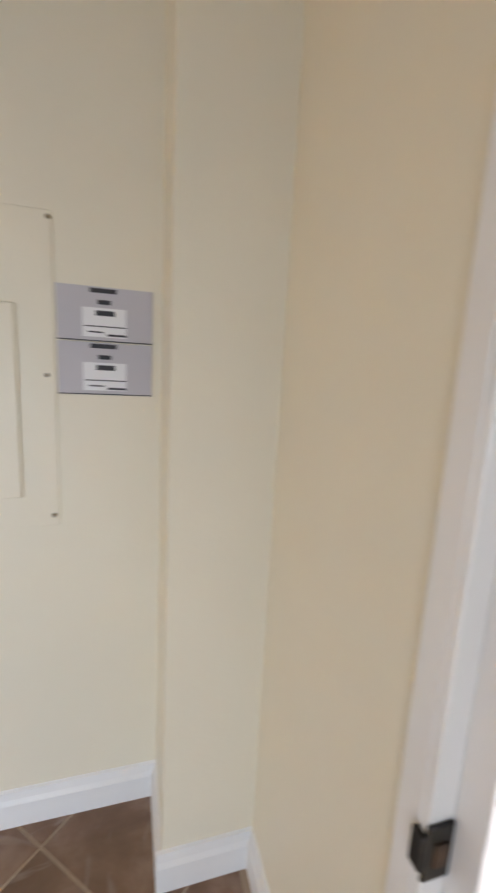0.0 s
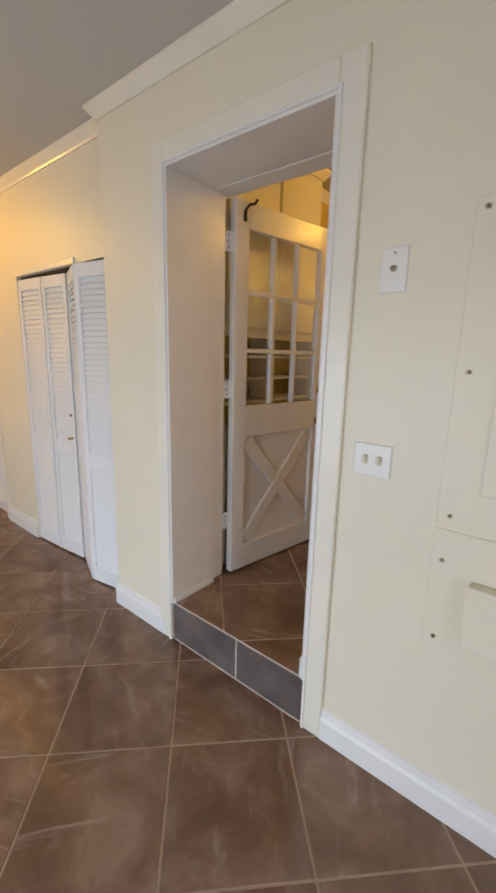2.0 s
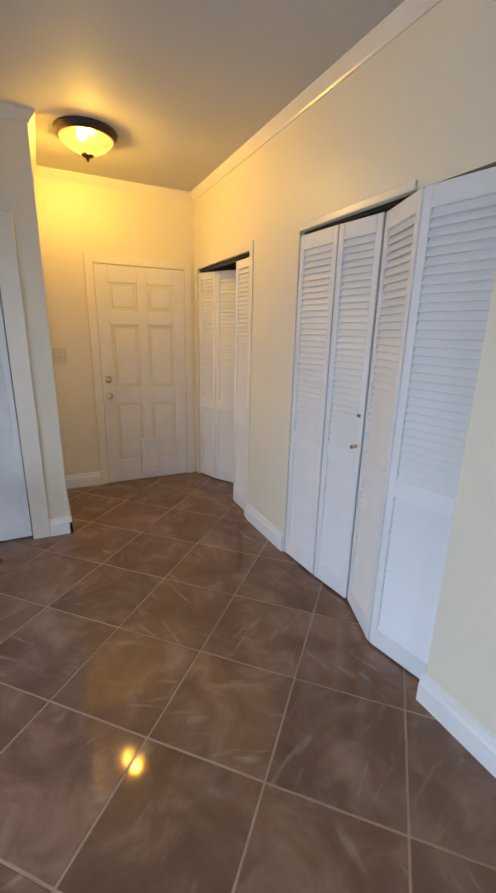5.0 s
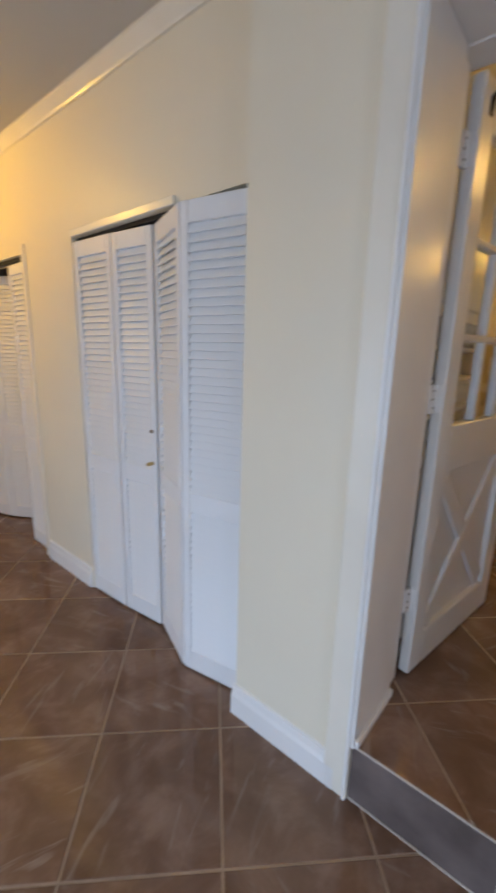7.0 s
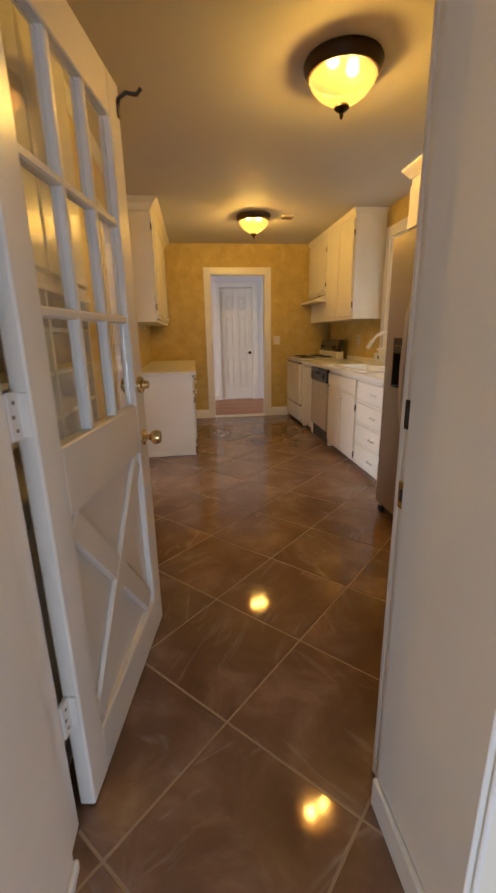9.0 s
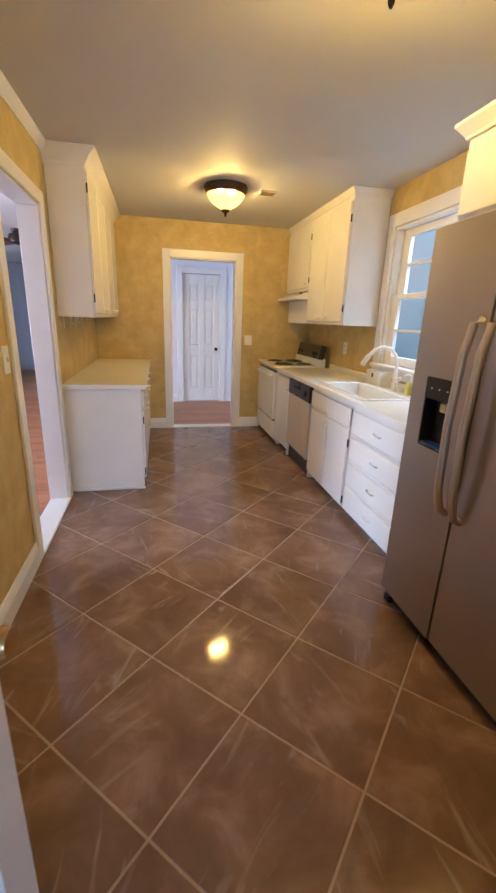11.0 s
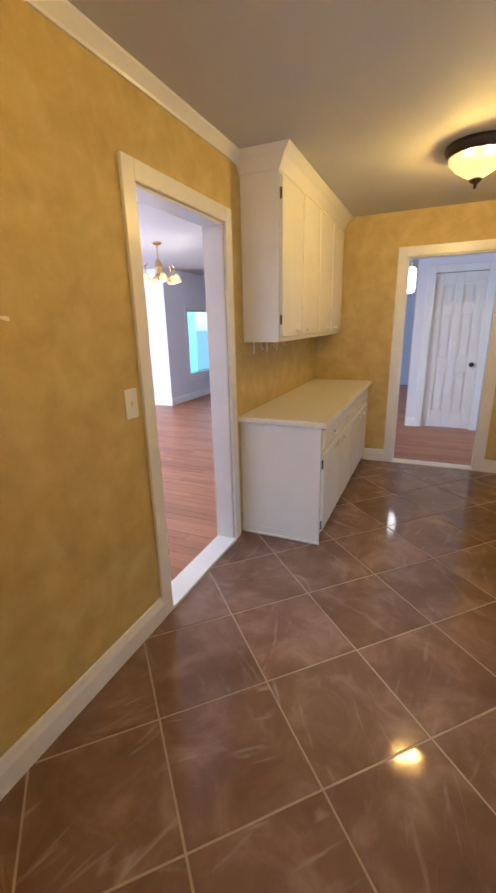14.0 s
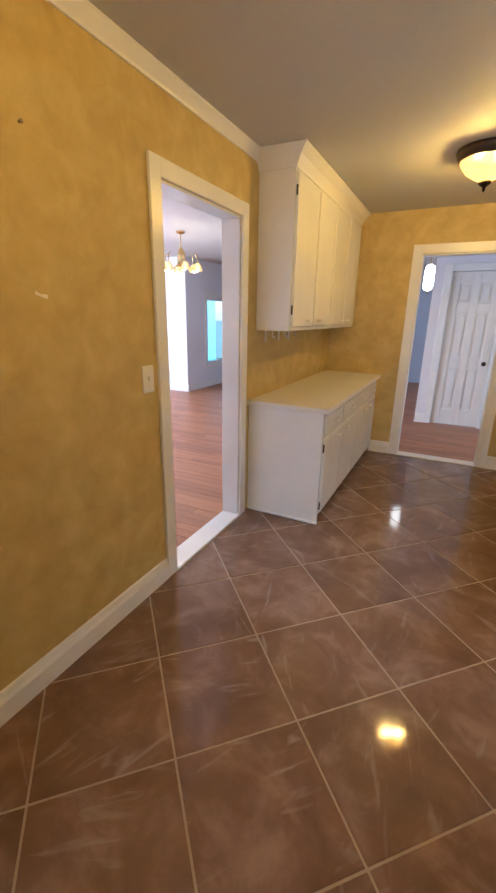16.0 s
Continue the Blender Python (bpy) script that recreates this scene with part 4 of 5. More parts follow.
def bow_pull(parent, o, out, yc, zc, half=0.042):
    return part("pull", tube([(o, yc - half, zc), (o + out * 0.018, yc - half * 0.86, zc - 0.002), (o + out * 0.024, yc, zc - 0.004), (o + out * 0.018, yc + half * 0.86, zc - 0.002), (o, yc + half, zc)], 0.0055, 8), PLASTIC, parent, "white bow pull", True)


def cab_door(parent, face, out, y0, y1, z0, z1, grip=None, grip_z=None, round_knob=False):
    """A lipped slab door on a front at x = face; out: +1 or -1, the way it looks; grip: where its pull or knob sits along y."""
    t = 0.019
    bm = bmesh.new()
    box(bm, *sorted((face + out * 0.001, face + out * 0.010)), y0, y1, z0, z1, 0.003)
    box(bm, *sorted((face + out * 0.006, face + out * t)), y0 + 0.004, y1 - 0.004, z0 + 0.004, z1 - 0.004, 0.008, 3)
    d = part("door", bm, CABINET, parent)
    if round_knob:
        part("knob", lathe([(0.007, out * t), (0.007, out * (t + 0.012)), (0.015, out * (t + 0.018)), (0.014, out * (t + 0.026)), (0.004, out * (t + 0.029))], (face, grip, grip_z), 12, "X"), PLASTIC, d, "white porcelain knob", True)
    elif grip is not None:
        bow_pull(d, face + out * t, out, grip, grip_z)
    return d


def drawer(parent, face, out, y0, y1, z0, z1, pull=True):
    t = 0.019
    x0, x1 = sorted((face + out * 0.001, face + out * t))
    bm = one(x0, x1, y0 + 0.006, y1 - 0.006, z0 + 0.006, z1 - 0.006, 0.010, 3)
    box(bm, *sorted((face + out * 0.001, face + out * 0.009)), y0, y1, z0, z1, 0.003)
    d = part("drawer_front", bm, CABINET, parent)
    if pull:
        bow_pull(d, face + out * t, out, (y0 + y1) / 2, (z0 + z1) / 2)
    return d


# base cabinet along the west wall
CF = -1.845
lb = thing("base_cabinet", (-2.13, 6.68, KF), "white painted base cabinet with four drawers over four doors", "cabinet")
part("body", boxes((KW + 0.002, CF, 5.695, KN - 0.002, KF + 0.06, 1.057), (KW + 0.002, CF - 0.05, 5.72, KN - 0.002, KF, KF + 0.06), bevel=0.002), CABINET, lb)
part("end_panel", one(KW + 0.002, CF + 0.001, 5.693, 5.715, KF, KF + 0.061), CABINET, lb)
part("foot_moulding", boxes((KW + 0.02, CF + 0.008, 5.676, 5.692, KF, KF + 0.018), bevel=0.005), TRIM, lb)
for i in range(4):
    y0 = 5.715 + i * 0.485
    drawer(lb, CF, 1, y0, y0 + 0.465, 0.895, 1.035)
    cab_door(lb, CF, 1, y0, y0 + 0.465, KF + 0.085, 0.87, y0 + (0.36 if i % 2 == 0 else 0.105), 0.83)
for z in (0.80, 0.36):
    hinge_part(lb, (CF + 0.012, 5.706, z), "x")
lt = thing("countertop", (-2.12, 6.67, 1.057), "cream laminate countertop on the base cabinet", "countertop")
part("slab", one(KW + 0.002, -1.803, 5.655, KN - 0.002, 1.057, 1.093, 0.004, 2), LAMINATE, lt)

# wall cabinet above it
UF = -2.165
lu = thing("wall_cabinet", (-2.29, 6.74, 1.58), "white painted wall cabinet with four tall doors, up to the ceiling", "cabinet")
part("body", one(KW + 0.002, UF, 5.79, KN - 0.002, 1.58, KC - 0.002, 0.002), CABINET, lu)
part("crown", sweep_path(COVE, ((KW, 5.79, KC - 0.003), (UF, 5.79, KC - 0.003), (UF, KN, KC - 0.003)), ((0, -1, 0), (1, -1, 0), (1, 0, 0))), CABINET, lu)
for i in range(4):
    y0 = 5.805 + i * 0.468
    cab_door(lu, UF, 1, y0, y0 + 0.450, 1.605, 2.545, y0 + (0.33 if i % 2 == 0 else 0.12), 1.65)
for z in (1.72, 2.44):
    hinge_part(lu, (UF + 0.012, 5.797, z), "x")
for i, y in enumerate((5.96, 6.22, 6.44)):
    hk = thing("cup_hook", (-2.36, y, 1.54), "white cup hook under the wall cabinet", "hook", "hooks under the cabinet")
    part("stem", tube([(-2.36, y, 1.58), (-2.36, y, 1.555), (-2.36, y + 0.004, 1.535), (-2.352, y + 0.01, 1.522), (-2.342, y + 0.01, 1.53)], 0.005, 8), PLASTIC, hk, "", True)
    part("back_plate", one(KW, KW + 0.006, y - 0.012, y + 0.012, 1.49, 1.575, 0.002), PLASTIC, hk)

# built-in hutch behind the glazed door
hu = thing("hutch", (-2.28, 2.85, KF), "cream built-in hutch with open shelves under tall doors", "hutch")
HX = -2.235
part("body", boxes((KW + 0.002, HX, 2.345, 3.30, KF, 1.03), bevel=0.002), CABINET, hu)
part("upper_body", boxes((KW + 0.002, HX, 2.345, 3.30, 1.60, KC - 0.002), bevel=0.002), CABINET, hu)
part("worktop", one(KW + 0.002, HX + 0.015, 2.345, 3.31, 1.031, 1.055, 0.004), CABINET, hu)
for y0 in (2.345, 2.81, 3.28):
    part("side_panel", one(KW + 0.002, HX, y0, y0 + 0.02, 1.055, 1.60), CABINET, hu)
for z in (1.19, 1.33, 1.46):
    part("shelf", one(KW + 0.002, HX - 0.004, 2.365, 3.28, z, z + 0.016, 0.002), CABINET, hu)
part("rail", boxes((HX, HX + 0.016, 2.345, 3.30, 1.575, 1.60), bevel=0.003), CABINET, hu)
for y0, y1 in ((2.36, 2.815), (2.825, 3.28)):
    cab_door(hu, HX, 1, y0, y1, 1.625, 2.50)
    cab_door(hu, HX, 1, y0, y1, KF + 0.08, 1.00)
part("crown", sweep_path(CROWN, ((HX, 2.345, KC - 0.003), (HX, 3.30, KC - 0.003), (KW, 3.30, KC - 0.003)), ((1, 0, 0), (1, 1, 0), (0, 1, 0))), TRIM, hu)

# sink run along the east wall
RF = -0.372
sc = thing("sink_cabinet", (-0.06, 5.37, KF), "white painted sink cabinet with two doors", "cabinet")
part("body", boxes((RF, KE - 0.002, 4.985, 5.775, KF + 0.055, 0.90), (RF, RF + 0.02, 4.985, 5.775, 0.90, 1.062), (RF, KE - 0.002, 4.985, 5.005, 0.90, 1.062), (RF, KE - 0.002, 5.755, 5.775, 0.90, 1.062), (RF + 0.06, KE - 0.002, 4.985, 5.775, KF, KF + 0.055), bevel=0.002), CABINET, sc)
part("foot", one(RF - 0.006, RF + 0.05, 5.745, 5.775, KF, KF + 0.054, 0.006), CABINET, sc)
part("false_front", boxes((RF - 0.020, RF - 0.001, 5.00, 5.375, 0.905, 1.035), (RF - 0.020, RF - 0.001, 5.385, 5.76, 0.905, 1.035), bevel=0.005), CABINET, sc)
cab_door(sc, RF, -1, 5.00, 5.375, KF + 0.075, 0.885, 5.35, 0.83, True)
cab_door(sc, RF, -1, 5.385, 5.76, KF + 0.075, 0.885, 5.41, 0.83, True)
for z in (0.78, 0.34):
    hinge_part(sc, (RF - 0.014, 4.993, z), "x")
dc = thing("drawer_cabinet", (-0.06, 4.52, KF), "white painted cabinet with four wide drawers", "cabinet")
part("body", boxes((RF, KE - 0.002, 4.06, 4.983, KF + 0.055, 1.062), (RF + 0.06, KE - 0.002, 4.06, 4.983, KF, KF + 0.055), bevel=0.002), CABINET, dc)
for i in range(4):
    z0 = KF + 0.075 + i * 0.190
    drawer(dc, RF, -1, 4.22, 4.970, z0, z0 + 0.176)
fc = thing("filler_cabinet", (-0.06, 6.63, KF), "narrow white painted cabinet beside the range", "cabinet")
part("body", boxes((RF, KE - 0.002, 6.415, 6.865, KF + 0.055, 1.062), (RF + 0.06, KE - 0.002, 6.415, 6.865, KF, KF + 0.055), bevel=0.002), CABINET, fc)
for y0 in (6.415, 6.828):
    part("foot", one(RF - 0.006, RF + 0.05, y0, y0 + 0.033, KF, KF + 0.054, 0.006), CABINET, fc)
cab_door(fc, RF, -1, 6.43, 6.85, KF + 0.075, 1.035, 6.46, 0.92, True)

dw = thing("dishwasher", (-0.06, 6.1, KF), "bone dishwasher with a black control strip and kick plate", "dishwasher")
part("body", one(RF + 0.02, KE - 0.01, 5.79, 6.405, KF + 0.02, 1.058), BLACK, dw)
part("door", one(RF - 0.022, RF + 0.018, 5.795, 6.400, KF + 0.16, 0.905, 0.004), BONE, dw, "bone enamel door")
for y0 in (5.795, 6.392):
    part("trim_strip", one(RF - 0.026, RF - 0.020, y0, y0 + 0.008, KF + 0.16, 0.905), HANDLE, dw)
cp = part("control_panel", one(RF - 0.030, RF + 0.018, 5.795, 6.400, 0.910, 1.055, 0.005), BLACK, dw, "black control strip")
part("dial", lathe([(0.026, 0), (0.024, -0.012), (0.006, -0.014)], (RF - 0.030, 5.90, 0.975), 18, "X"), BLACKIRON, cp)
part("latch", one(RF - 0.042, RF - 0.030, 6.04, 6.20, 0.985, 1.015, 0.004), BLACKIRON, cp)
part("kick_plate", one(RF + 0.012, RF + 0.03, 5.795, 6.400, KF + 0.01, KF + 0.155), BLACK, dw)

# range
SF = -0.432
sv = thing("electric_range", (-0.1, 7.25, KF), "white electric range with four black coil burners", "range")
ya, yb = 6.872, 7.632
part("body", one(SF + 0.04, 0.17, ya, yb, KF + 0.03, 1.095, 0.004), WHITEAP, sv)
part("oven_door", one(SF, SF + 0.038, ya + 0.006, yb - 0.006, 0.50, 1.045, 0.008, 2), WHITEAP, sv)
part("oven_handle", tube([(SF, yb - 0.08, 1.005), (SF - 0.035, yb - 0.085, 1.008), (SF - 0.042, yb - 0.12, 1.010), (SF - 0.042, ya + 0.12, 1.010), (SF - 0.035, ya + 0.085, 1.008), (SF, ya + 0.08, 1.005)], 0.011, 10), WHITEAP, sv, "white bar handle", True)
part("storage_drawer", one(SF + 0.002, SF + 0.038, ya + 0.006, yb - 0.006, KF + 0.07, 0.485, 0.006), WHITEAP, sv)
for z0, z1 in ((0.485, 0.50), (1.045, 1.062)):
    part("seam", one(SF + 0.013, SF + 0.038, ya + 0.008, yb - 0.008, z0, z1), BLACK, sv)
part("cooktop", one(SF - 0.004, 0.17, ya - 0.004, yb + 0.004, 1.096, 1.122, 0.008, 2), WHITEAP, sv)
for bx_, by_, r in ((-0.27, 7.05, 0.10), (-0.27, 7.44, 0.08), (-0.02, 7.05, 0.08), (-0.02, 7.44, 0.10)):
    b = part("burner", lathe([(r + 0.014, 1.122), (r + 0.014, 1.126), (r + 0.004, 1.1255), (r, 1.1235), (0.01, 1.1235)], (bx_, by_, 0), 28), BLACKIRON, sv, "black drip pan", True)
    co = bmesh.new()
    for j in range(4):
        rr = r * (0.28 + 0.22 * j)
        tube([(bx_ + rr * math.cos(2 * math.pi * i / 20), by_ + rr * math.sin(2 * math.pi * i / 20), 1.131) for i in range(21)], 0.005, 6, co)
    part("coil", co, BLACK, b, "black heating coil", True)
bg = bmesh.new()
box(bg, 0.065, 0.17, ya, yb, 1.122, 1.20, 0.004)
part("backguard_base", bg, WHITEAP, sv)
bg = bmesh.new()
box(bg, -0.035, 0.035, ya, yb, -0.085, 0.085, 0.01, 2)
bg.transform(Matrix.Translation((0.125, 0, 1.265)) @ Matrix.Rotation(radians(14), 4, "Y"))
bgp = part("backguard", bg, BLACK, sv, "black control backguard")
for i, y in enumerate((6.95, 7.05, 7.45, 7.55)):
    part("dial", lathe([(0.020, 0), (0.018, -0.016), (0.006, -0.018)], (0.083, y, 1.255), 16, "X"), BLACKIRON, bgp)

# range hood and wall cabinets on the east wall
hd = thing("range_hood", (0.0, 7.25, 1.79), "white range hood under a small wall cabinet", "range hood")
bm = bmesh.new()
prof = [(KE - 0.002, 1.93), (-0.06, 1.93), (-0.225, 1.865), (-0.225, 1.835), (KE - 0.002, 1.835)]
e0 = [bm.verts.new((x, 6.872, z)) for x, z in prof]
e1 = [bm.verts.new((x, 7.632, z)) for x, z in prof]
for i in range(5):
    bm.faces.new((e0[i], e0[(i + 1) % 5], e1[(i + 1) % 5], e1[i]))
bm.faces.new(e0)
bm.faces.new(list(reversed(e1)))
bmesh.ops.recalc_face_normals(bm, faces=bm.faces)
part("canopy", bm, WHITEAP, hd)
part("switch_plate", boxes((-0.168, -0.150, 6.93, 6.98, 1.893, 1.912), bevel=0.003), BLACK, hd, "black switch")
part("back_panel", one(-0.075, KE - 0.002, 6.95, 7.632, 1.585, 1.833, 0.003), CABINET, hd)
hc = thing("hood_cabinet", (0.08, 7.27, 1.93), "small white wall cabinet above the range hood", "cabinet")
EF = -0.09
part("body", one(EF, KE - 0.002, 6.872, KN - 0.002, 1.931, KC - 0.002, 0.002), CABINET, hc)
cab_door(hc, EF, -1, 6.885, 7.66, 1.955, 2.575, 6.99, 2.00)
part("crown", sweep(CAB_CROWN, (EF, 6.872, KC - 0.003), (EF, KN, KC - 0.003), (-1, 0, 0)), CABINET, hc)
for z in (2.03, 2.45):
    hinge_part(hc, (EF - 0.012, 6.879, z), "x")
ec = thing("wall_cabinet", (0.08, 6.4, 1.585), "white painted wall cabinet with two doors beside the window", "cabinet")
part("body", one(EF, KE - 0.002, 5.935, 6.87, 1.585, KC - 0.002, 0.002), CABINET, ec)
cab_door(ec, EF, -1, 5.948, 6.398, 1.610, 2.575, 6.30, 1.655)
cab_door(ec, EF, -1, 6.408, 6.860, 1.610, 2.575, 6.51, 1.655)
part("crown", sweep_path(CAB_CROWN, ((KE, 5.935, KC - 0.003), (EF, 5.935, KC - 0.003), (EF, 6.87, KC - 0.003)), ((0, -1, 0), (-1, -1, 0), (-1, 0, 0))), CABINET, ec)
for z in (1.73, 2.44):
    hinge_part(ec, (EF - 0.012, 5.941, z), "x")

# counter, sink, tap
sx0, sx1, sy0, sy1 = -0.345, 0.09, 4.93, 5.76
ct = thing("countertop", (-0.08, 5.4, 1.062), "cream laminate countertop with a backsplash lip", "countertop")
part("slab", boxes((-0.405, sx0 + 0.02, 4.06, 6.866, 1.064, 1.098), (sx1 - 0.02, KE - 0.002, 4.06, 6.866, 1.064, 1.098), (sx0 + 0.02, sx1 - 0.02, 4.06, sy0 + 0.02, 1.064, 1.098), (sx0 + 0.02, sx1 - 0.02, sy1 - 0.02, 6.866, 1.064, 1.098)), LAMINATE, ct)
part("backsplash", one(KE - 0.022, KE - 0.002, 4.06, 6.866, 1.098, 1.150, 0.004), LAMINATE, ct)
sk = thing("kitchen_sink", (-0.12, 5.34, 0.92), "white enamel drop-in kitchen sink", "sink")
part("rim", boxes((sx0, sx0 + 0.035, sy0, sy1, 1.098, 1.112), (sx1 - 0.07, sx1, sy0, sy1, 1.098, 1.112), (sx0 + 0.035, sx1 - 0.07, sy0, sy0 + 0.035, 1.0985, 1.1115), (sx0 + 0.035, sx1 - 0.07, sy1 - 0.035, sy1, 1.0985, 1.1115), bevel=0.006), SINK, sk)
part("basin", boxes((sx0 + 0.028, sx0 + 0.036, sy0 + 0.028, sy1 - 0.028, 0.93, 1.106), (sx1 - 0.071, sx1 - 0.063, sy0 + 0.028, sy1 - 0.028, 0.93, 1.106), (sx0 + 0.036, sx1 - 0.071, sy0 + 0.028, sy0 + 0.036, 0.93, 1.106), (sx0 + 0.036, sx1 - 0.071, sy1 - 0.036, sy1 - 0.028, 0.93, 1.106), (sx0 + 0.036, sx1 - 0.071, sy0 + 0.036, sy1 - 0.036, 0.925, 0.933)), SINK, sk)
part("drain", lathe([(0.042, 0.933), (0.042, 0.936), (0.03, 0.935), (0.004, 0.934)], (-0.14, 5.34, 0), 20), HANDLE, sk)
tp = thing("kitchen_tap", (0.145, 5.36, 1.098), "white gooseneck kitchen tap with a pull-down spray", "tap")
part("base", lathe([(0.034, 1.098), (0.034, 1.106), (0.022, 1.116), (0.019, 1.20), (0.014, 1.205)], (0.145, 5.36, 0), 18), PLASTIC, tp, "", True)
arc = [(0.145, 5.36, 1.20), (0.145, 5.365, 1.30), (0.135, 5.375, 1.375), (0.095, 5.40, 1.425), (0.04, 5.43, 1.435), (-0.01, 5.455, 1.41), (-0.045, 5.475, 1.36)]
part("spout", tube(arc, 0.0135, 12), PLASTIC, tp, "", True)
part("spray_head", tube([(-0.045, 5.475, 1.362), (-0.06, 5.482, 1.335), (-0.085, 5.495, 1.285)], 0.020, 12), PLASTIC, tp, "white spray head", True)
part("lever", tube([(0.145, 5.345, 1.17), (0.14, 5.30, 1.185), (0.125, 5.26, 1.215)], 0.008, 8), PLASTIC, tp, "white lever", True)
sp = thing("soap_pump", (0.15, 5.16, 1.098), "clear yellow soap bottle with a white pump", "soap bottle")
part("bottle", lathe([(0.03, 1.098), (0.034, 1.105), (0.034, 1.17), (0.022, 1.195), (0.011, 1.20)], (0.15, 5.16, 0), 16), paint("yellow_soap", (0.62, 0.58, 0.16), 0.12, 0.05, 10, 0.0, 50), sp, "", True)
part("pump", tube([(0.15, 5.16, 1.20), (0.15, 5.16, 1.245), (0.13, 5.165, 1.25), (0.10, 5.172, 1.243)], 0.006, 8), PLASTIC, sp, "white pump", True)
sg = thing("dish_sponge", (0.15, 5.03, 1.098), "pale green and white dish sponge", "sponge")
part("foam", one(0.115, 0.185, 4.97, 5.08, 1.098, 1.128, 0.006, 2), paint("sponge_foam", (0.55, 0.58, 0.36), 0.9, 0.12, 60, 0.2, 160), sg)
cd = thing("dish_caddy", (0.17, 5.62, 1.098), "white plastic dish caddy under the window sill", "caddy")
part("tray", boxes((0.11, 0.215, 5.52, 5.77, 1.098, 1.108), (0.11, 0.116, 5.52, 5.77, 1.108, 1.225), (0.116, 0.215, 5.52, 5.526, 1.108, 1.225), (0.116, 0.215, 5.764, 5.77, 1.108, 1.225), bevel=0.002), PLASTIC, cd)
part("slot", one(0.1075, 0.1095, 5.65, 5.675, 1.165, 1.205), INK, cd)

# sink window: casing, sill, two sashes
wi = thing("window_sink", (KE, 5.26, WZa), "white double-hung sash window above the sink", "window", kind="structure")
part("window_frame", boxes((KE - 0.02, KE, WYb, WYb + 0.10, WZa - 0.10, WZb + 0.10), (KE - 0.02, KE, WYa - 0.10, WYa, WZa - 0.10, WZb + 0.10), (KE - 0.02, KE, WYa, WYb, WZb, WZb + 0.10), (KE - 0.02, KE, WYa, WYb, WZa - 0.10, WZa - 0.025), (KE, KE + T, WYb - 0.02, WYb, WZa, WZb), (KE, KE + T, WYa, WYa + 0.02, WZa, WZb), (KE, KE + T, WYa + 0.02, WYb - 0.02, WZb - 0.02, WZb), bevel=0.003), TRIM, wi)
part("window_sill", one(KE - 0.055, KE + T, WYa - 0.08, WYb + 0.08, WZa - 0.025, WZa + 0.002, 0.005), TRIM, wi)
zm = 1.83
for n_, (za, zb, x0) in enumerate(((WZa + 0.002, zm + 0.02, KE + 0.030), (zm - 0.02, WZb - 0.02, KE + 0.068))):
    s = part("sash", boxes((x0, x0 + 0.035, WYa + 0.02, WYa + 0.07, za, zb), (x0, x0 + 0.035, WYb - 0.12, WYb - 0.02, za, zb), (x0, x0 + 0.035, WYa + 0.07, WYb - 0.12, za, za + (0.075 if n_ == 0 else 0.04)), (x0, x0 + 0.035, WYa + 0.07, WYb - 0.12, zb - (0.035 if n_ == 0 else 0.06), zb), bevel=0.003), TRIM, wi)
    y0, y1 = WYa + 0.07, WYb - 0.12
    part("muntin", one(x0 + 0.006, x0 + 0.03, y0, y1, (za + zb) / 2 - 0.011, (za + zb) / 2 + 0.011), TRIM, s)
    part("muntin", one(x0 + 0.007, x0 + 0.029, (y0 + y1) / 2 - 0.012, (y0 + y1) / 2 + 0.012, za, zb), TRIM, s)
    for a, b in ((y0, (y0 + y1) / 2), ((y0 + y1) / 2, y1)):
        for c, d in ((za + 0.03, (za + zb) / 2), ((za + zb) / 2, zb - 0.03)):
            g = part("pane", one(x0 + 0.016, x0 + 0.019, a + 0.002, b - 0.002, c, d), GLASS, s, "clear glass pane")
            g.visible_shadow = False
part("sash_lock", boxes((KE + 0.012, KE + 0.05, 5.23, 5.29, zm + 0.02, zm + 0.035), bevel=0.004), PLASTIC, wi)

# fridge and the cabinet over it
fr = thing("refrigerator", (-0.15, 3.6, KF), "side-by-side bronze stainless refrigerator with a black water dispenser", "refrigerator")
fa, fm, fb = 3.135, 3.655, 4.045
part("body", one(-0.495, 0.20, fa + 0.005, fb - 0.005, KF + 0.035, 1.985, 0.006), BLACK, fr)
FX = -0.578
d0, d1, e0_, e1_ = 3.752, 3.940, 1.108, 1.405
part("freezer_door", boxes((FX, -0.50, d1, fb, KF + 0.075, 1.985), (FX, -0.50, fm + 0.004, d0, KF + 0.075, 1.985), (FX, -0.50, d0, d1, e1_, 1.985), (FX, -0.50, d0, d1, KF + 0.075, e0_)), STEEL, fr)
part("fridge_door", one(FX, -0.50, fa, fm - 0.004, KF + 0.075, 1.985, 0.006, 2), STEEL, fr)
dp = part("dispenser", boxes((FX + 0.055, FX + 0.06, d0, d1, e0_, e1_), (FX - 0.003, FX + 0.055, d0, d0 + 0.008, e0_, e1_), (FX - 0.003, FX + 0.055, d1 - 0.008, d1, e0_, e1_), (FX - 0.003, FX + 0.055, d0, d1, e0_, e0_ + 0.008), (FX - 0.004, FX + 0.055, d0, d1, 1.315, e1_)), BLACK, fr, "black dispenser recess")
part("paddle", boxes((FX + 0.020, FX + 0.04, 3.825, 3.865, 1.265, 1.305), (FX + 0.020, FX + 0.04, 3.775, 3.812, 1.215, 1.265), bevel=0.004), IVORY, dp)
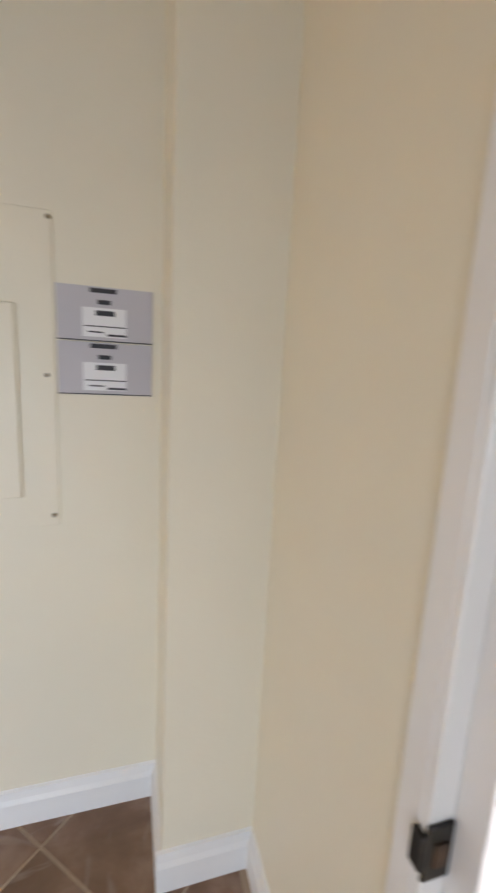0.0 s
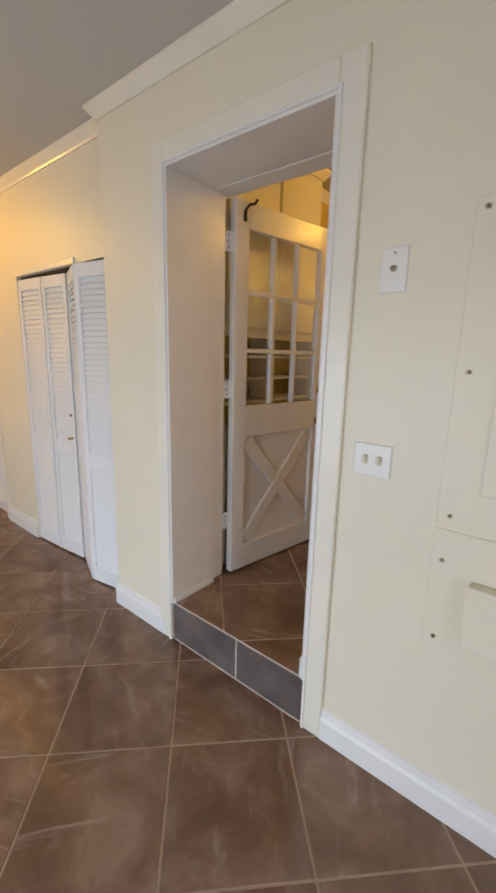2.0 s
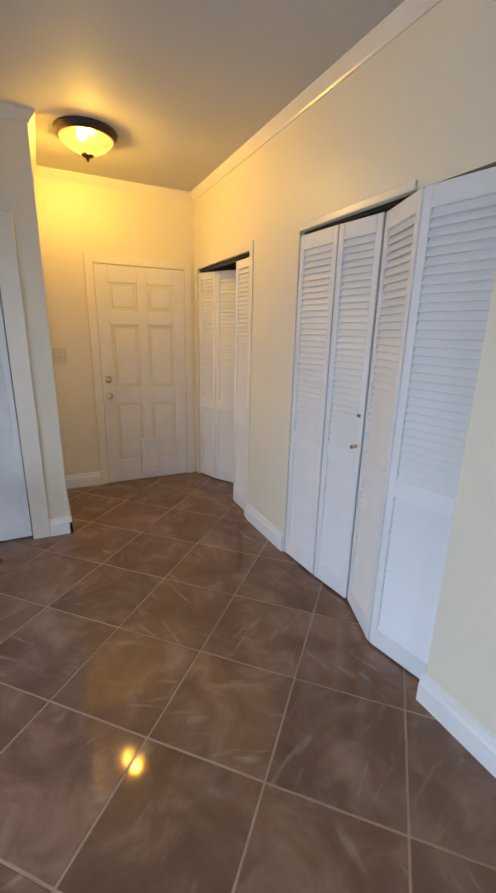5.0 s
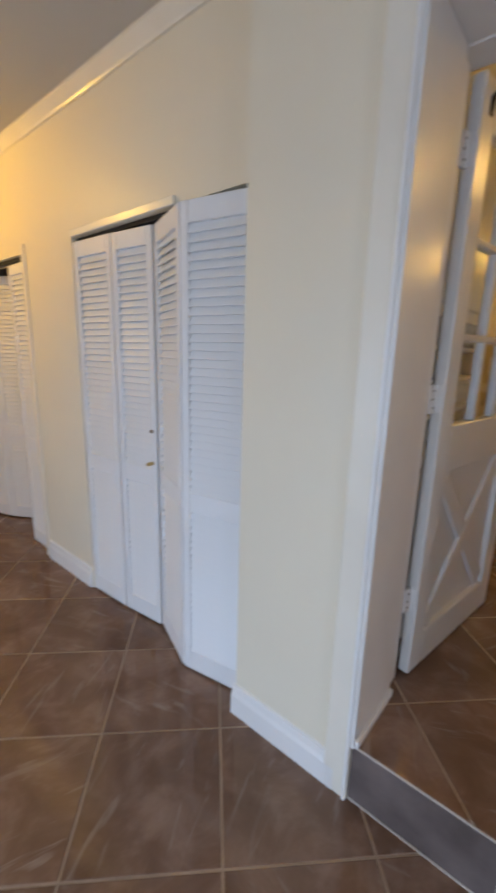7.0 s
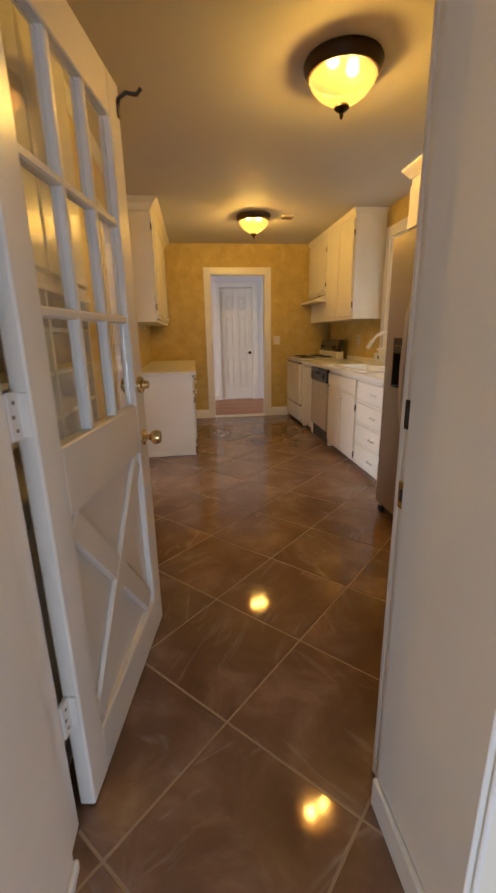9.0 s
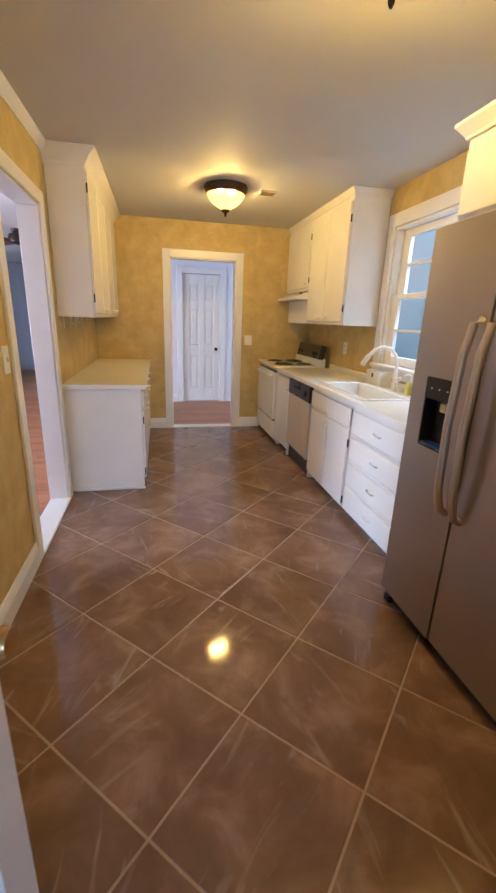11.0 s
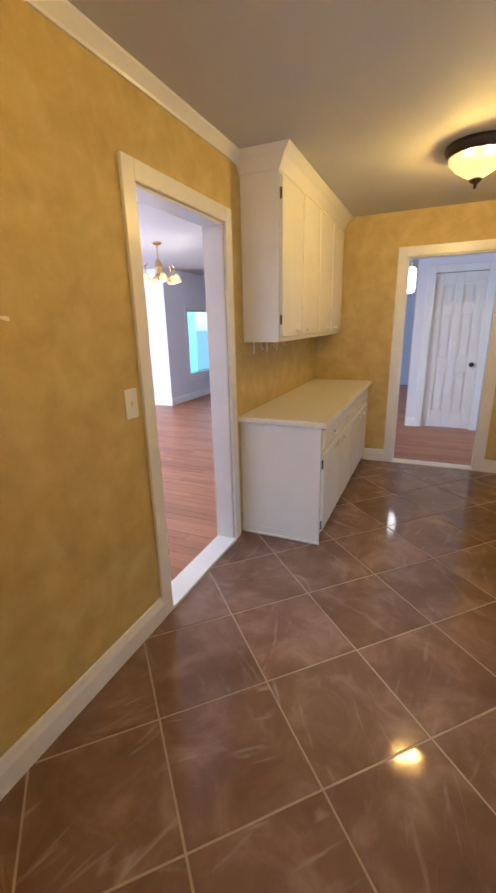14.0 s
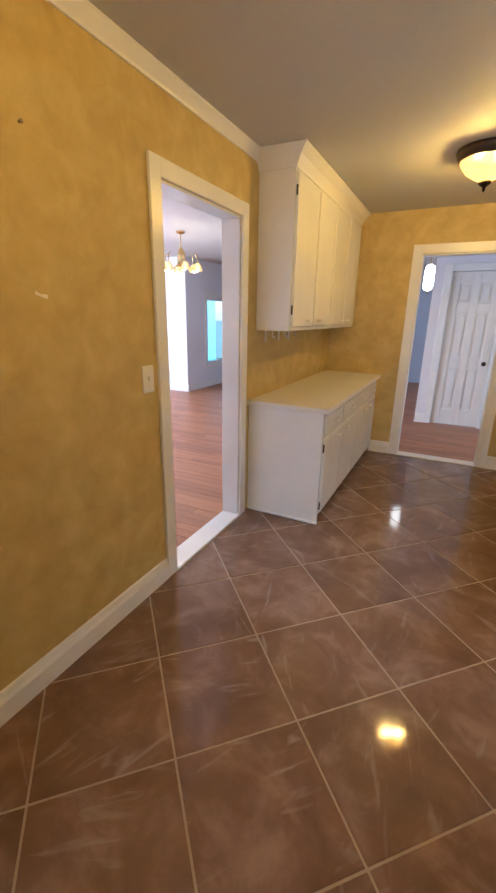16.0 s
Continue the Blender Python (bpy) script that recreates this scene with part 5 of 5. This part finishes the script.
# the blue light on the tray is painted as its base colour
part("drip_tray", one(FX + 0.002, FX + 0.05, d0 + 0.012, d1 - 0.012, e0_ + 0.009, e0_ + 0.016), paint("blue_light_tray", (0.04, 0.10, 0.30), 0.1, 0.05, 9, 0, 60), dp, "glossy drip tray with blue light put into its colour")
for y in (3.80, 3.85, 3.90):
    part("indicator", one(FX - 0.006, FX - 0.004, y - 0.003, y + 0.003, 1.357, 1.363), PLASTIC, dp)
for y in (3.695, 3.612):
    pts = [(FX, y, 0.885), (FX - 0.030, y, 0.90), (FX - 0.052, y, 0.99), (FX - 0.062, y, 1.25), (FX - 0.052, y, 1.52), (FX - 0.030, y, 1.62), (FX, y, 1.635)]
    part("handle", tube(pts, 0.016, 12), HANDLE, fr, "bowed brushed steel handle", True)
part("base_grille", one(-0.54, -0.50, fa + 0.01, fb - 0.01, KF + 0.012, KF + 0.07), BLACK, fr)
for y0 in (3.985, 3.15):
    part("foot", one(-0.565, -0.52, y0, y0 + 0.05, KF, KF + 0.045, 0.006), BLACKIRON, fr)
oc = thing("fridge_cabinet", (-0.15, 3.6, 2.0), "white painted cabinet over the refrigerator, with a crown", "cabinet")
part("body", one(-0.485, KE - 0.002, 3.10, 4.055, 2.005, 2.360, 0.002), CABINET, oc)
cab_door(oc, -0.485, -1, 3.12, 3.575, 2.025, 2.265, 3.47, 2.065)
cab_door(oc, -0.485, -1, 3.585, 4.04, 2.025, 2.265, 3.69, 2.065)
part("crown", sweep_path(CROWN, ((-0.485, 3.10, 2.365), (-0.485, 4.055, 2.365), (KE, 4.055, 2.365)), ((-1, 0, 0), (-1, 1, 0), (0, 1, 0))), TRIM, oc)

# switches and nail marks on the ochre walls
kw = thing("light_switch", (KW, 4.59, 1.38), "white toggle light switch on the ochre wall", "light switch")
part("plate", one(KW, KW + 0.007, 4.548, 4.628, 1.315, 1.445, 0.003, 2), PLASTIC, kw)
part("toggle", one(KW + 0.007, KW + 0.018, 4.582, 4.594, 1.372, 1.394, 0.002), PLASTIC, kw)
kn = thing("light_switch", (-0.575, KN, 1.35), "white toggle light switch beside the far doorway", "light switch")
part("plate", one(-0.622, -0.528, KN - 0.007, KN, 1.29, 1.41, 0.003, 2), PLASTIC, kn)
part("toggle", one(-0.582, -0.570, KN - 0.018, KN - 0.007, 1.34, 1.362, 0.002), PLASTIC, kn)
oe = thing("wall_outlet", (KE, 6.55, 1.35), "white outlet on the ochre wall by the range", "outlet")
part("plate", one(KE - 0.007, KE, 6.50, 6.575, 1.29, 1.41, 0.003, 2), PLASTIC, oe)
for dz in (-0.022, 0.022):
    part("socket", lathe([(0.016, 0), (0.016, -0.003)], (KE - 0.007, 6.538, 1.35 + dz), 14, "X"), IVORY, oe)
for i, (y, z) in enumerate(((4.06, 2.241),)):
    nl = thing("wall_nail", (KW, y, z), "small dark nail in the ochre wall", "nail", "nails in the wall")
    part("shank", lathe([(0.0045, 0), (0.0045, 0.010), (0.007, 0.011), (0.006, 0.013)], (KW, y, z), 8, "X"), SCREW, nl)
ch = thing("wall_scuff", (KW, 4.06, 1.735), "pale chipped scuff in the ochre paint", "scuff")
bm = bmesh.new()
for i in range(9):
    a = i / 8
    box(bm, KW - 0.001, KW + 0.0016 + 0.0003 * i, 4.036 + 0.036 * a, 4.046 + 0.036 * a, 1.738 - 0.012 * a, 1.748 - 0.012 * a - 0.003 * math.sin(5 * a))
part("chip", bm, CHIP, ch)


# ---------------------------------------------------------------- living room and far hall
def chandelier(x, y, z, arms, r, drop):
    """A brass chandelier with curved arms and glass cups."""
    c = thing("chandelier", (x, y, z), "lit brass chandelier with glass shades", "chandelier")
    part("canopy", lathe([(0.06, 0), (0.058, -0.015), (0.03, -0.03), (0.008, -0.035)], (x, y, z), 18), BRASS, c, "", True)
    part("stem", tube([(x, y, z - 0.03), (x, y, z - drop * 0.5), (x, y, z - drop + 0.05)], 0.009, 8), BRASS, c, "", True)
    part("hub", lathe([(0.012, -drop + 0.16), (0.035, -drop + 0.12), (0.05, -drop + 0.06), (0.03, -drop), (0.045, -drop - 0.05), (0.012, -drop - 0.10), (0.004, -drop - 0.12)], (x, y, z), 18), BRASS, c, "", True)
    for i in range(arms):
        a = 2 * math.pi * i / arms + 0.3
        ca, sa = math.cos(a), math.sin(a)
        arm = part("arm", tube([(x + ca * q * r, y + sa * q * r, z - drop + dz) for q, dz in ((0.1, 0.0), (0.35, -0.08), (0.65, -0.10), (0.9, -0.06), (1.0, 0.0), (0.95, 0.06), (0.8, 0.09))], 0.008, 8), BRASS, c, "", True)
        cup = part("shade", lathe([(0.018, -0.005), (0.035, -0.02), (0.055, -0.07), (0.062, -0.10), (0.058, -0.10), (0.03, -0.02), (0.012, -0.008)], (x + ca * r, y + sa * r, z - drop - 0.02), 14), SHADE, c, "glass shade", True)
        part("bulb_globe", lathe([(0.012, -0.02), (0.026, -0.05), (0.028, -0.075), (0.014, -0.10), (0.003, -0.105)], (x + ca * r, y + sa * r, z - drop - 0.02), 12), BULB, cup, "frosted bulb", True)
    lamp_bulb("bulb", (x, y, z - drop - 0.16), 12, (1.0, 0.86, 0.66), 0.05)
    return c


chandelier(-4.44, 7.76, KC, 6, 0.215, 0.34)
pd = thing("hanging_lantern", (-1.66, 10.4, KC), "lit white glass hanging lantern", "pendant light")
part("canopy", lathe([(0.06, 0), (0.05, -0.02), (0.008, -0.03)], (-1.66, 10.4, KC), 16), BRASS, pd)
part("stem", tube([(-1.66, 10.4, KC - 0.03), (-1.66, 10.4, KC - 0.2)], 0.006, 8), BRASS, pd)
part("shade", lathe([(0.03, -0.20), (0.070, -0.24), (0.075, -0.50), (0.060, -0.56), (0.02, -0.58)], (-1.66, 10.4, KC), 20), glow("lit_opal_glass", (1.0, 0.92, 0.80), 5.0), pd, "glowing opal glass", True)
part("drop", lathe([(0.012, -0.575), (0.016, -0.60), (0.004, -0.63)], (-1.66, 10.4, KC), 10), BRASS, pd)

cf = thing("ceiling_fan", (-3.55, 9.1, KC), "dark brown four-blade ceiling fan at rest", "ceiling fan")
part("canopy", lathe([(0.07, 0), (0.065, -0.03), (0.02, -0.05)], (-3.55, 9.1, KC), 18), BRONZE, cf, "", True)
part("motor", lathe([(0.02, -0.04), (0.10, -0.07), (0.115, -0.12), (0.10, -0.17), (0.05, -0.19), (0.01, -0.20)], (-3.55, 9.1, KC), 24), BRONZE, cf, "", True)
for i in range(4):
    bm = bmesh.new()
    box(bm, 0.13, 0.72, -0.062, 0.062, -0.004, 0.004, 0.003)
    bm.transform(Matrix.Translation((-3.55, 9.1, KC - 0.155)) @ Matrix.Rotation(radians(45 + 90 * i), 4, "Z") @ Matrix.Rotation(radians(11), 4, "X"))
    b = part("blade", bm, REDWOOD, cf, "dark brown blade")
    bm = bmesh.new()
    box(bm, 0.09, 0.20, -0.015, 0.015, -0.010, -0.005)
    bm.transform(Matrix.Translation((-3.55, 9.1, KC - 0.155)) @ Matrix.Rotation(radians(45 + 90 * i), 4, "Z"))
    part("bracket", bm, BRONZE, b)

wl = thing("window_living", (-5.75, 11.55, 0.68), "white living room picture window", "window", kind="structure")
part("window_frame", boxes((-5.75, -5.732, 10.36, 10.45, 0.60, 2.09), (-5.75, -5.732, 12.65, 12.74, 0.60, 2.09), (-5.75, -5.732, 10.45, 12.65, 2.0, 2.09), (-5.75, -5.725, 10.45, 12.65, 0.60, 0.68), (-5.83, -5.79, 10.45, 10.50, 0.68, 2.0), (-5.83, -5.79, 12.60, 12.65, 0.68, 2.0), (-5.83, -5.79, 10.50, 12.60, 0.68, 0.73), (-5.83, -5.79, 10.50, 12.60, 1.95, 2.0), bevel=0.003), TRIM, wl)
g = part("pane", one(-5.812, -5.808, 10.50, 12.60, 0.73, 1.95), GLASS, wl, "clear glass pane")
g.visible_shadow = False
ol = thing("wall_outlet", (-6.2, 9.72, KF + 0.33), "white outlet low on the dining room wall", "outlet")
part("plate", one(-6.25, -6.18, 9.713, 9.72, KF + 0.27, KF + 0.39, 0.002), PLASTIC, ol)


# ---------------------------------------------------------------- floors: planks, tiles
def planks(name, x0, x1, y0, y1, z, width, length, seed):
    """Strip flooring with the boards along x, joined in one mesh."""
    rng = random.Random(seed)
    verts, faces = [], []
    n = int((y1 - y0) / width)
    for i in range(n):
        ya, yb = y0 + i * width + 0.0012, y0 + (i + 1) * width - 0.0012
        x = x0 - rng.random() * length
        while x < x1:
            xa, xb = max(x0, x), min(x1, x + length * rng.uniform(0.7, 1.2))
            if xb - xa > 0.02:
                k = len(verts)
                dz = rng.uniform(-0.0006, 0.0006)
                verts += [(xa + 0.001, ya, z + dz), (xb - 0.001, ya, z + dz), (xb - 0.001, yb, z + dz), (xa + 0.001, yb, z + dz),
                          (xa, ya, z - 0.01), (xb, ya, z - 0.01), (xb, yb, z - 0.01), (xa, yb, z - 0.01)]
                faces += [(k, k + 1, k + 2, k + 3), (k, k + 4, k + 5, k + 1), (k + 1, k + 5, k + 6, k + 2), (k + 2, k + 6, k + 7, k + 3), (k + 3, k + 7, k + 4, k)]
            x = xb if xb > x else x + length
    me = bpy.data.meshes.new(name)
    me.from_pydata(verts, [], faces)
    me.materials.append(WOOD)
    return me


SUB = paint("dark_subfloor", (0.08, 0.04, 0.02), 0.8, 0.1, 4, 0.02, 40)
lf = structure("floor_living", boxes((-8.1, KW - T - 0.006, 2.9, 13.7, -0.1, KF - 0.008), (KW - T - 0.006, 1.5, KN + T, 13.7, -0.1, KF - 0.008), (FDa, FDb, KN, KN + T, -0.1, KF - 0.008)), SUB, "glossy reddish oak strip floor", "floor")
pl = new("planks", planks("planks", -8.0, KW - T - 0.008, 3.0, 13.6, KF, 0.083, 1.1, 3))
pl.parent = lf
tagged(pl, "reddish oak boards", kind="stuff")
pl2 = new("planks", planks("planks", KW - T - 0.006, 1.4, KN + 0.1, 13.6, KF, 0.083, 1.1, 5))
pl2.parent = lf
tagged(pl2, "reddish oak boards", kind="stuff")

G = 0.0036   # half a grout joint


def clip(poly, axis, limit, keep_less):
    out = []
    for i, p in enumerate(poly):
        q = poly[(i + 1) % len(poly)]
        inp = (p[axis] <= limit) if keep_less else (p[axis] >= limit)
        inq = (q[axis] <= limit) if keep_less else (q[axis] >= limit)
        if inp:
            out.append(p)
        if inp != inq:
            f = (limit - p[axis]) / (q[axis] - p[axis])
            out.append((p[0] + f * (q[0] - p[0]), p[1] + f * (q[1] - p[1])))
    return out


def tile_mesh(poly, z):
    """A tile with a softened edge, its top at z."""
    cx, cy = sum(p[0] for p in poly) / len(poly), sum(p[1] for p in poly) / len(poly)
    n = len(poly)
    def inset(d):
        res = []
        for px, py in poly:
            v = Vector((px - cx, py - cy))
            res.append((px - v.x * d / max(v.length, 0.03), py - v.y * d / max(v.length, 0.03)))
        return res
    verts = [(*p, z) for p in inset(0.0035)] + [(*p, z - 0.0010) for p in inset(0.0008)] + [(*p, z - 0.007) for p in poly]
    faces = [tuple(range(n))]
    for r in range(2):
        for i in range(n):
            faces.append((r * n + i, (r + 1) * n + i, (r + 1) * n + (i + 1) % n, r * n + (i + 1) % n))
    me = bpy.data.meshes.new("tile")
    me.from_pydata(verts, [], faces)
    me.materials.append(TILE)
    return me


def lay(parent, ox, oy, diag, rects, z, passage=-9.0):
    """Diagonal tiles on a lattice of that diagonal with a corner at (ox, oy), cut to rectangles."""
    h = diag / 2
    full = tile_mesh([(h - G * 1.41, 0), (0, h - G * 1.41), (-h + G * 1.41, 0), (0, -h + G * 1.41)], 0)
    rng = random.Random(11)
    for x0, x1, y0, y1 in rects:
        for i in range(int((x0 - ox) / h) - 3, int((x1 - ox) / h) + 4):
            for j in range(int((y0 - oy) / h) - 3, int((y1 - oy) / h) + 4):
                if (i + j) % 2 == 0:
                    continue
                cx, cy = ox + i * h, oy + j * h
                poly = [(cx + h - G * 1.41, cy), (cx, cy + h - G * 1.41), (cx - h + G * 1.41, cy), (cx, cy - h + G * 1.41)]
                cut = poly
                for axis, limit, less in ((0, x0, False), (0, x1, True), (1, y0, False), (1, y1, True)):
                    cut = clip(cut, axis, limit, less) if cut else cut
                if len(cut) < 3:
                    continue
                area = abs(sum(a[0] * b[1] - b[0] * a[1] for a, b in zip(cut, cut[1:] + cut[:1]))) / 2
                if area < 0.0015:
                    continue
                if max(p[1] for p in cut) < passage and (min(p[0] for p in cut) > DR or max(p[0] for p in cut) < DL):
                    continue
                dz = rng.uniform(-0.0005, 0.0005)
                if len(cut) == 4 and cut == poly:
                    ob = new("tile", full)
                    ob.location = (cx, cy, z + dz)
                else:
                    ob = new("tile", tile_mesh(cut, z + dz))
                ob.parent = parent


lay(hall_floor, -2.339, 1.508, 0.638, [(HW, 0.48, -1.5, WC), (B1L, B1R, WC + 0.001, 2.75), (B2L, B2R, WC + 0.001, 2.75)], 0.0)
lay(kitchen_floor, -1.762, 4.494, 0.655, [(KW, KE, W1 + 0.001, KN)], KF, KS)
for x0, x1 in ((DL + 0.001, -1.739), (-1.731, DR - 0.001)):
    r = new("riser_tile", meshed("riser_tile", one(x0, x1, W1 - 0.004, W1 + 0.011, 0.005, KF - 0.009, 0.002), RISER))
    r.parent = kitchen_floor
for bounds in ((-1.739, -1.731, W1 - 0.002, W1 + 0.011, 0.005, KF - 0.009), (DL + 0.001, DR - 0.001, W1 - 0.006, W1 + 0.011, -0.001, 0.005), (DL + 0.001, DR - 0.001, W1 - 0.002, W1 + 0.0115, KF - 0.009, KF - 0.003)):
    r = new("grout_line", meshed("grout_line", one(*bounds), JOINT))
    r.parent = kitchen_floor
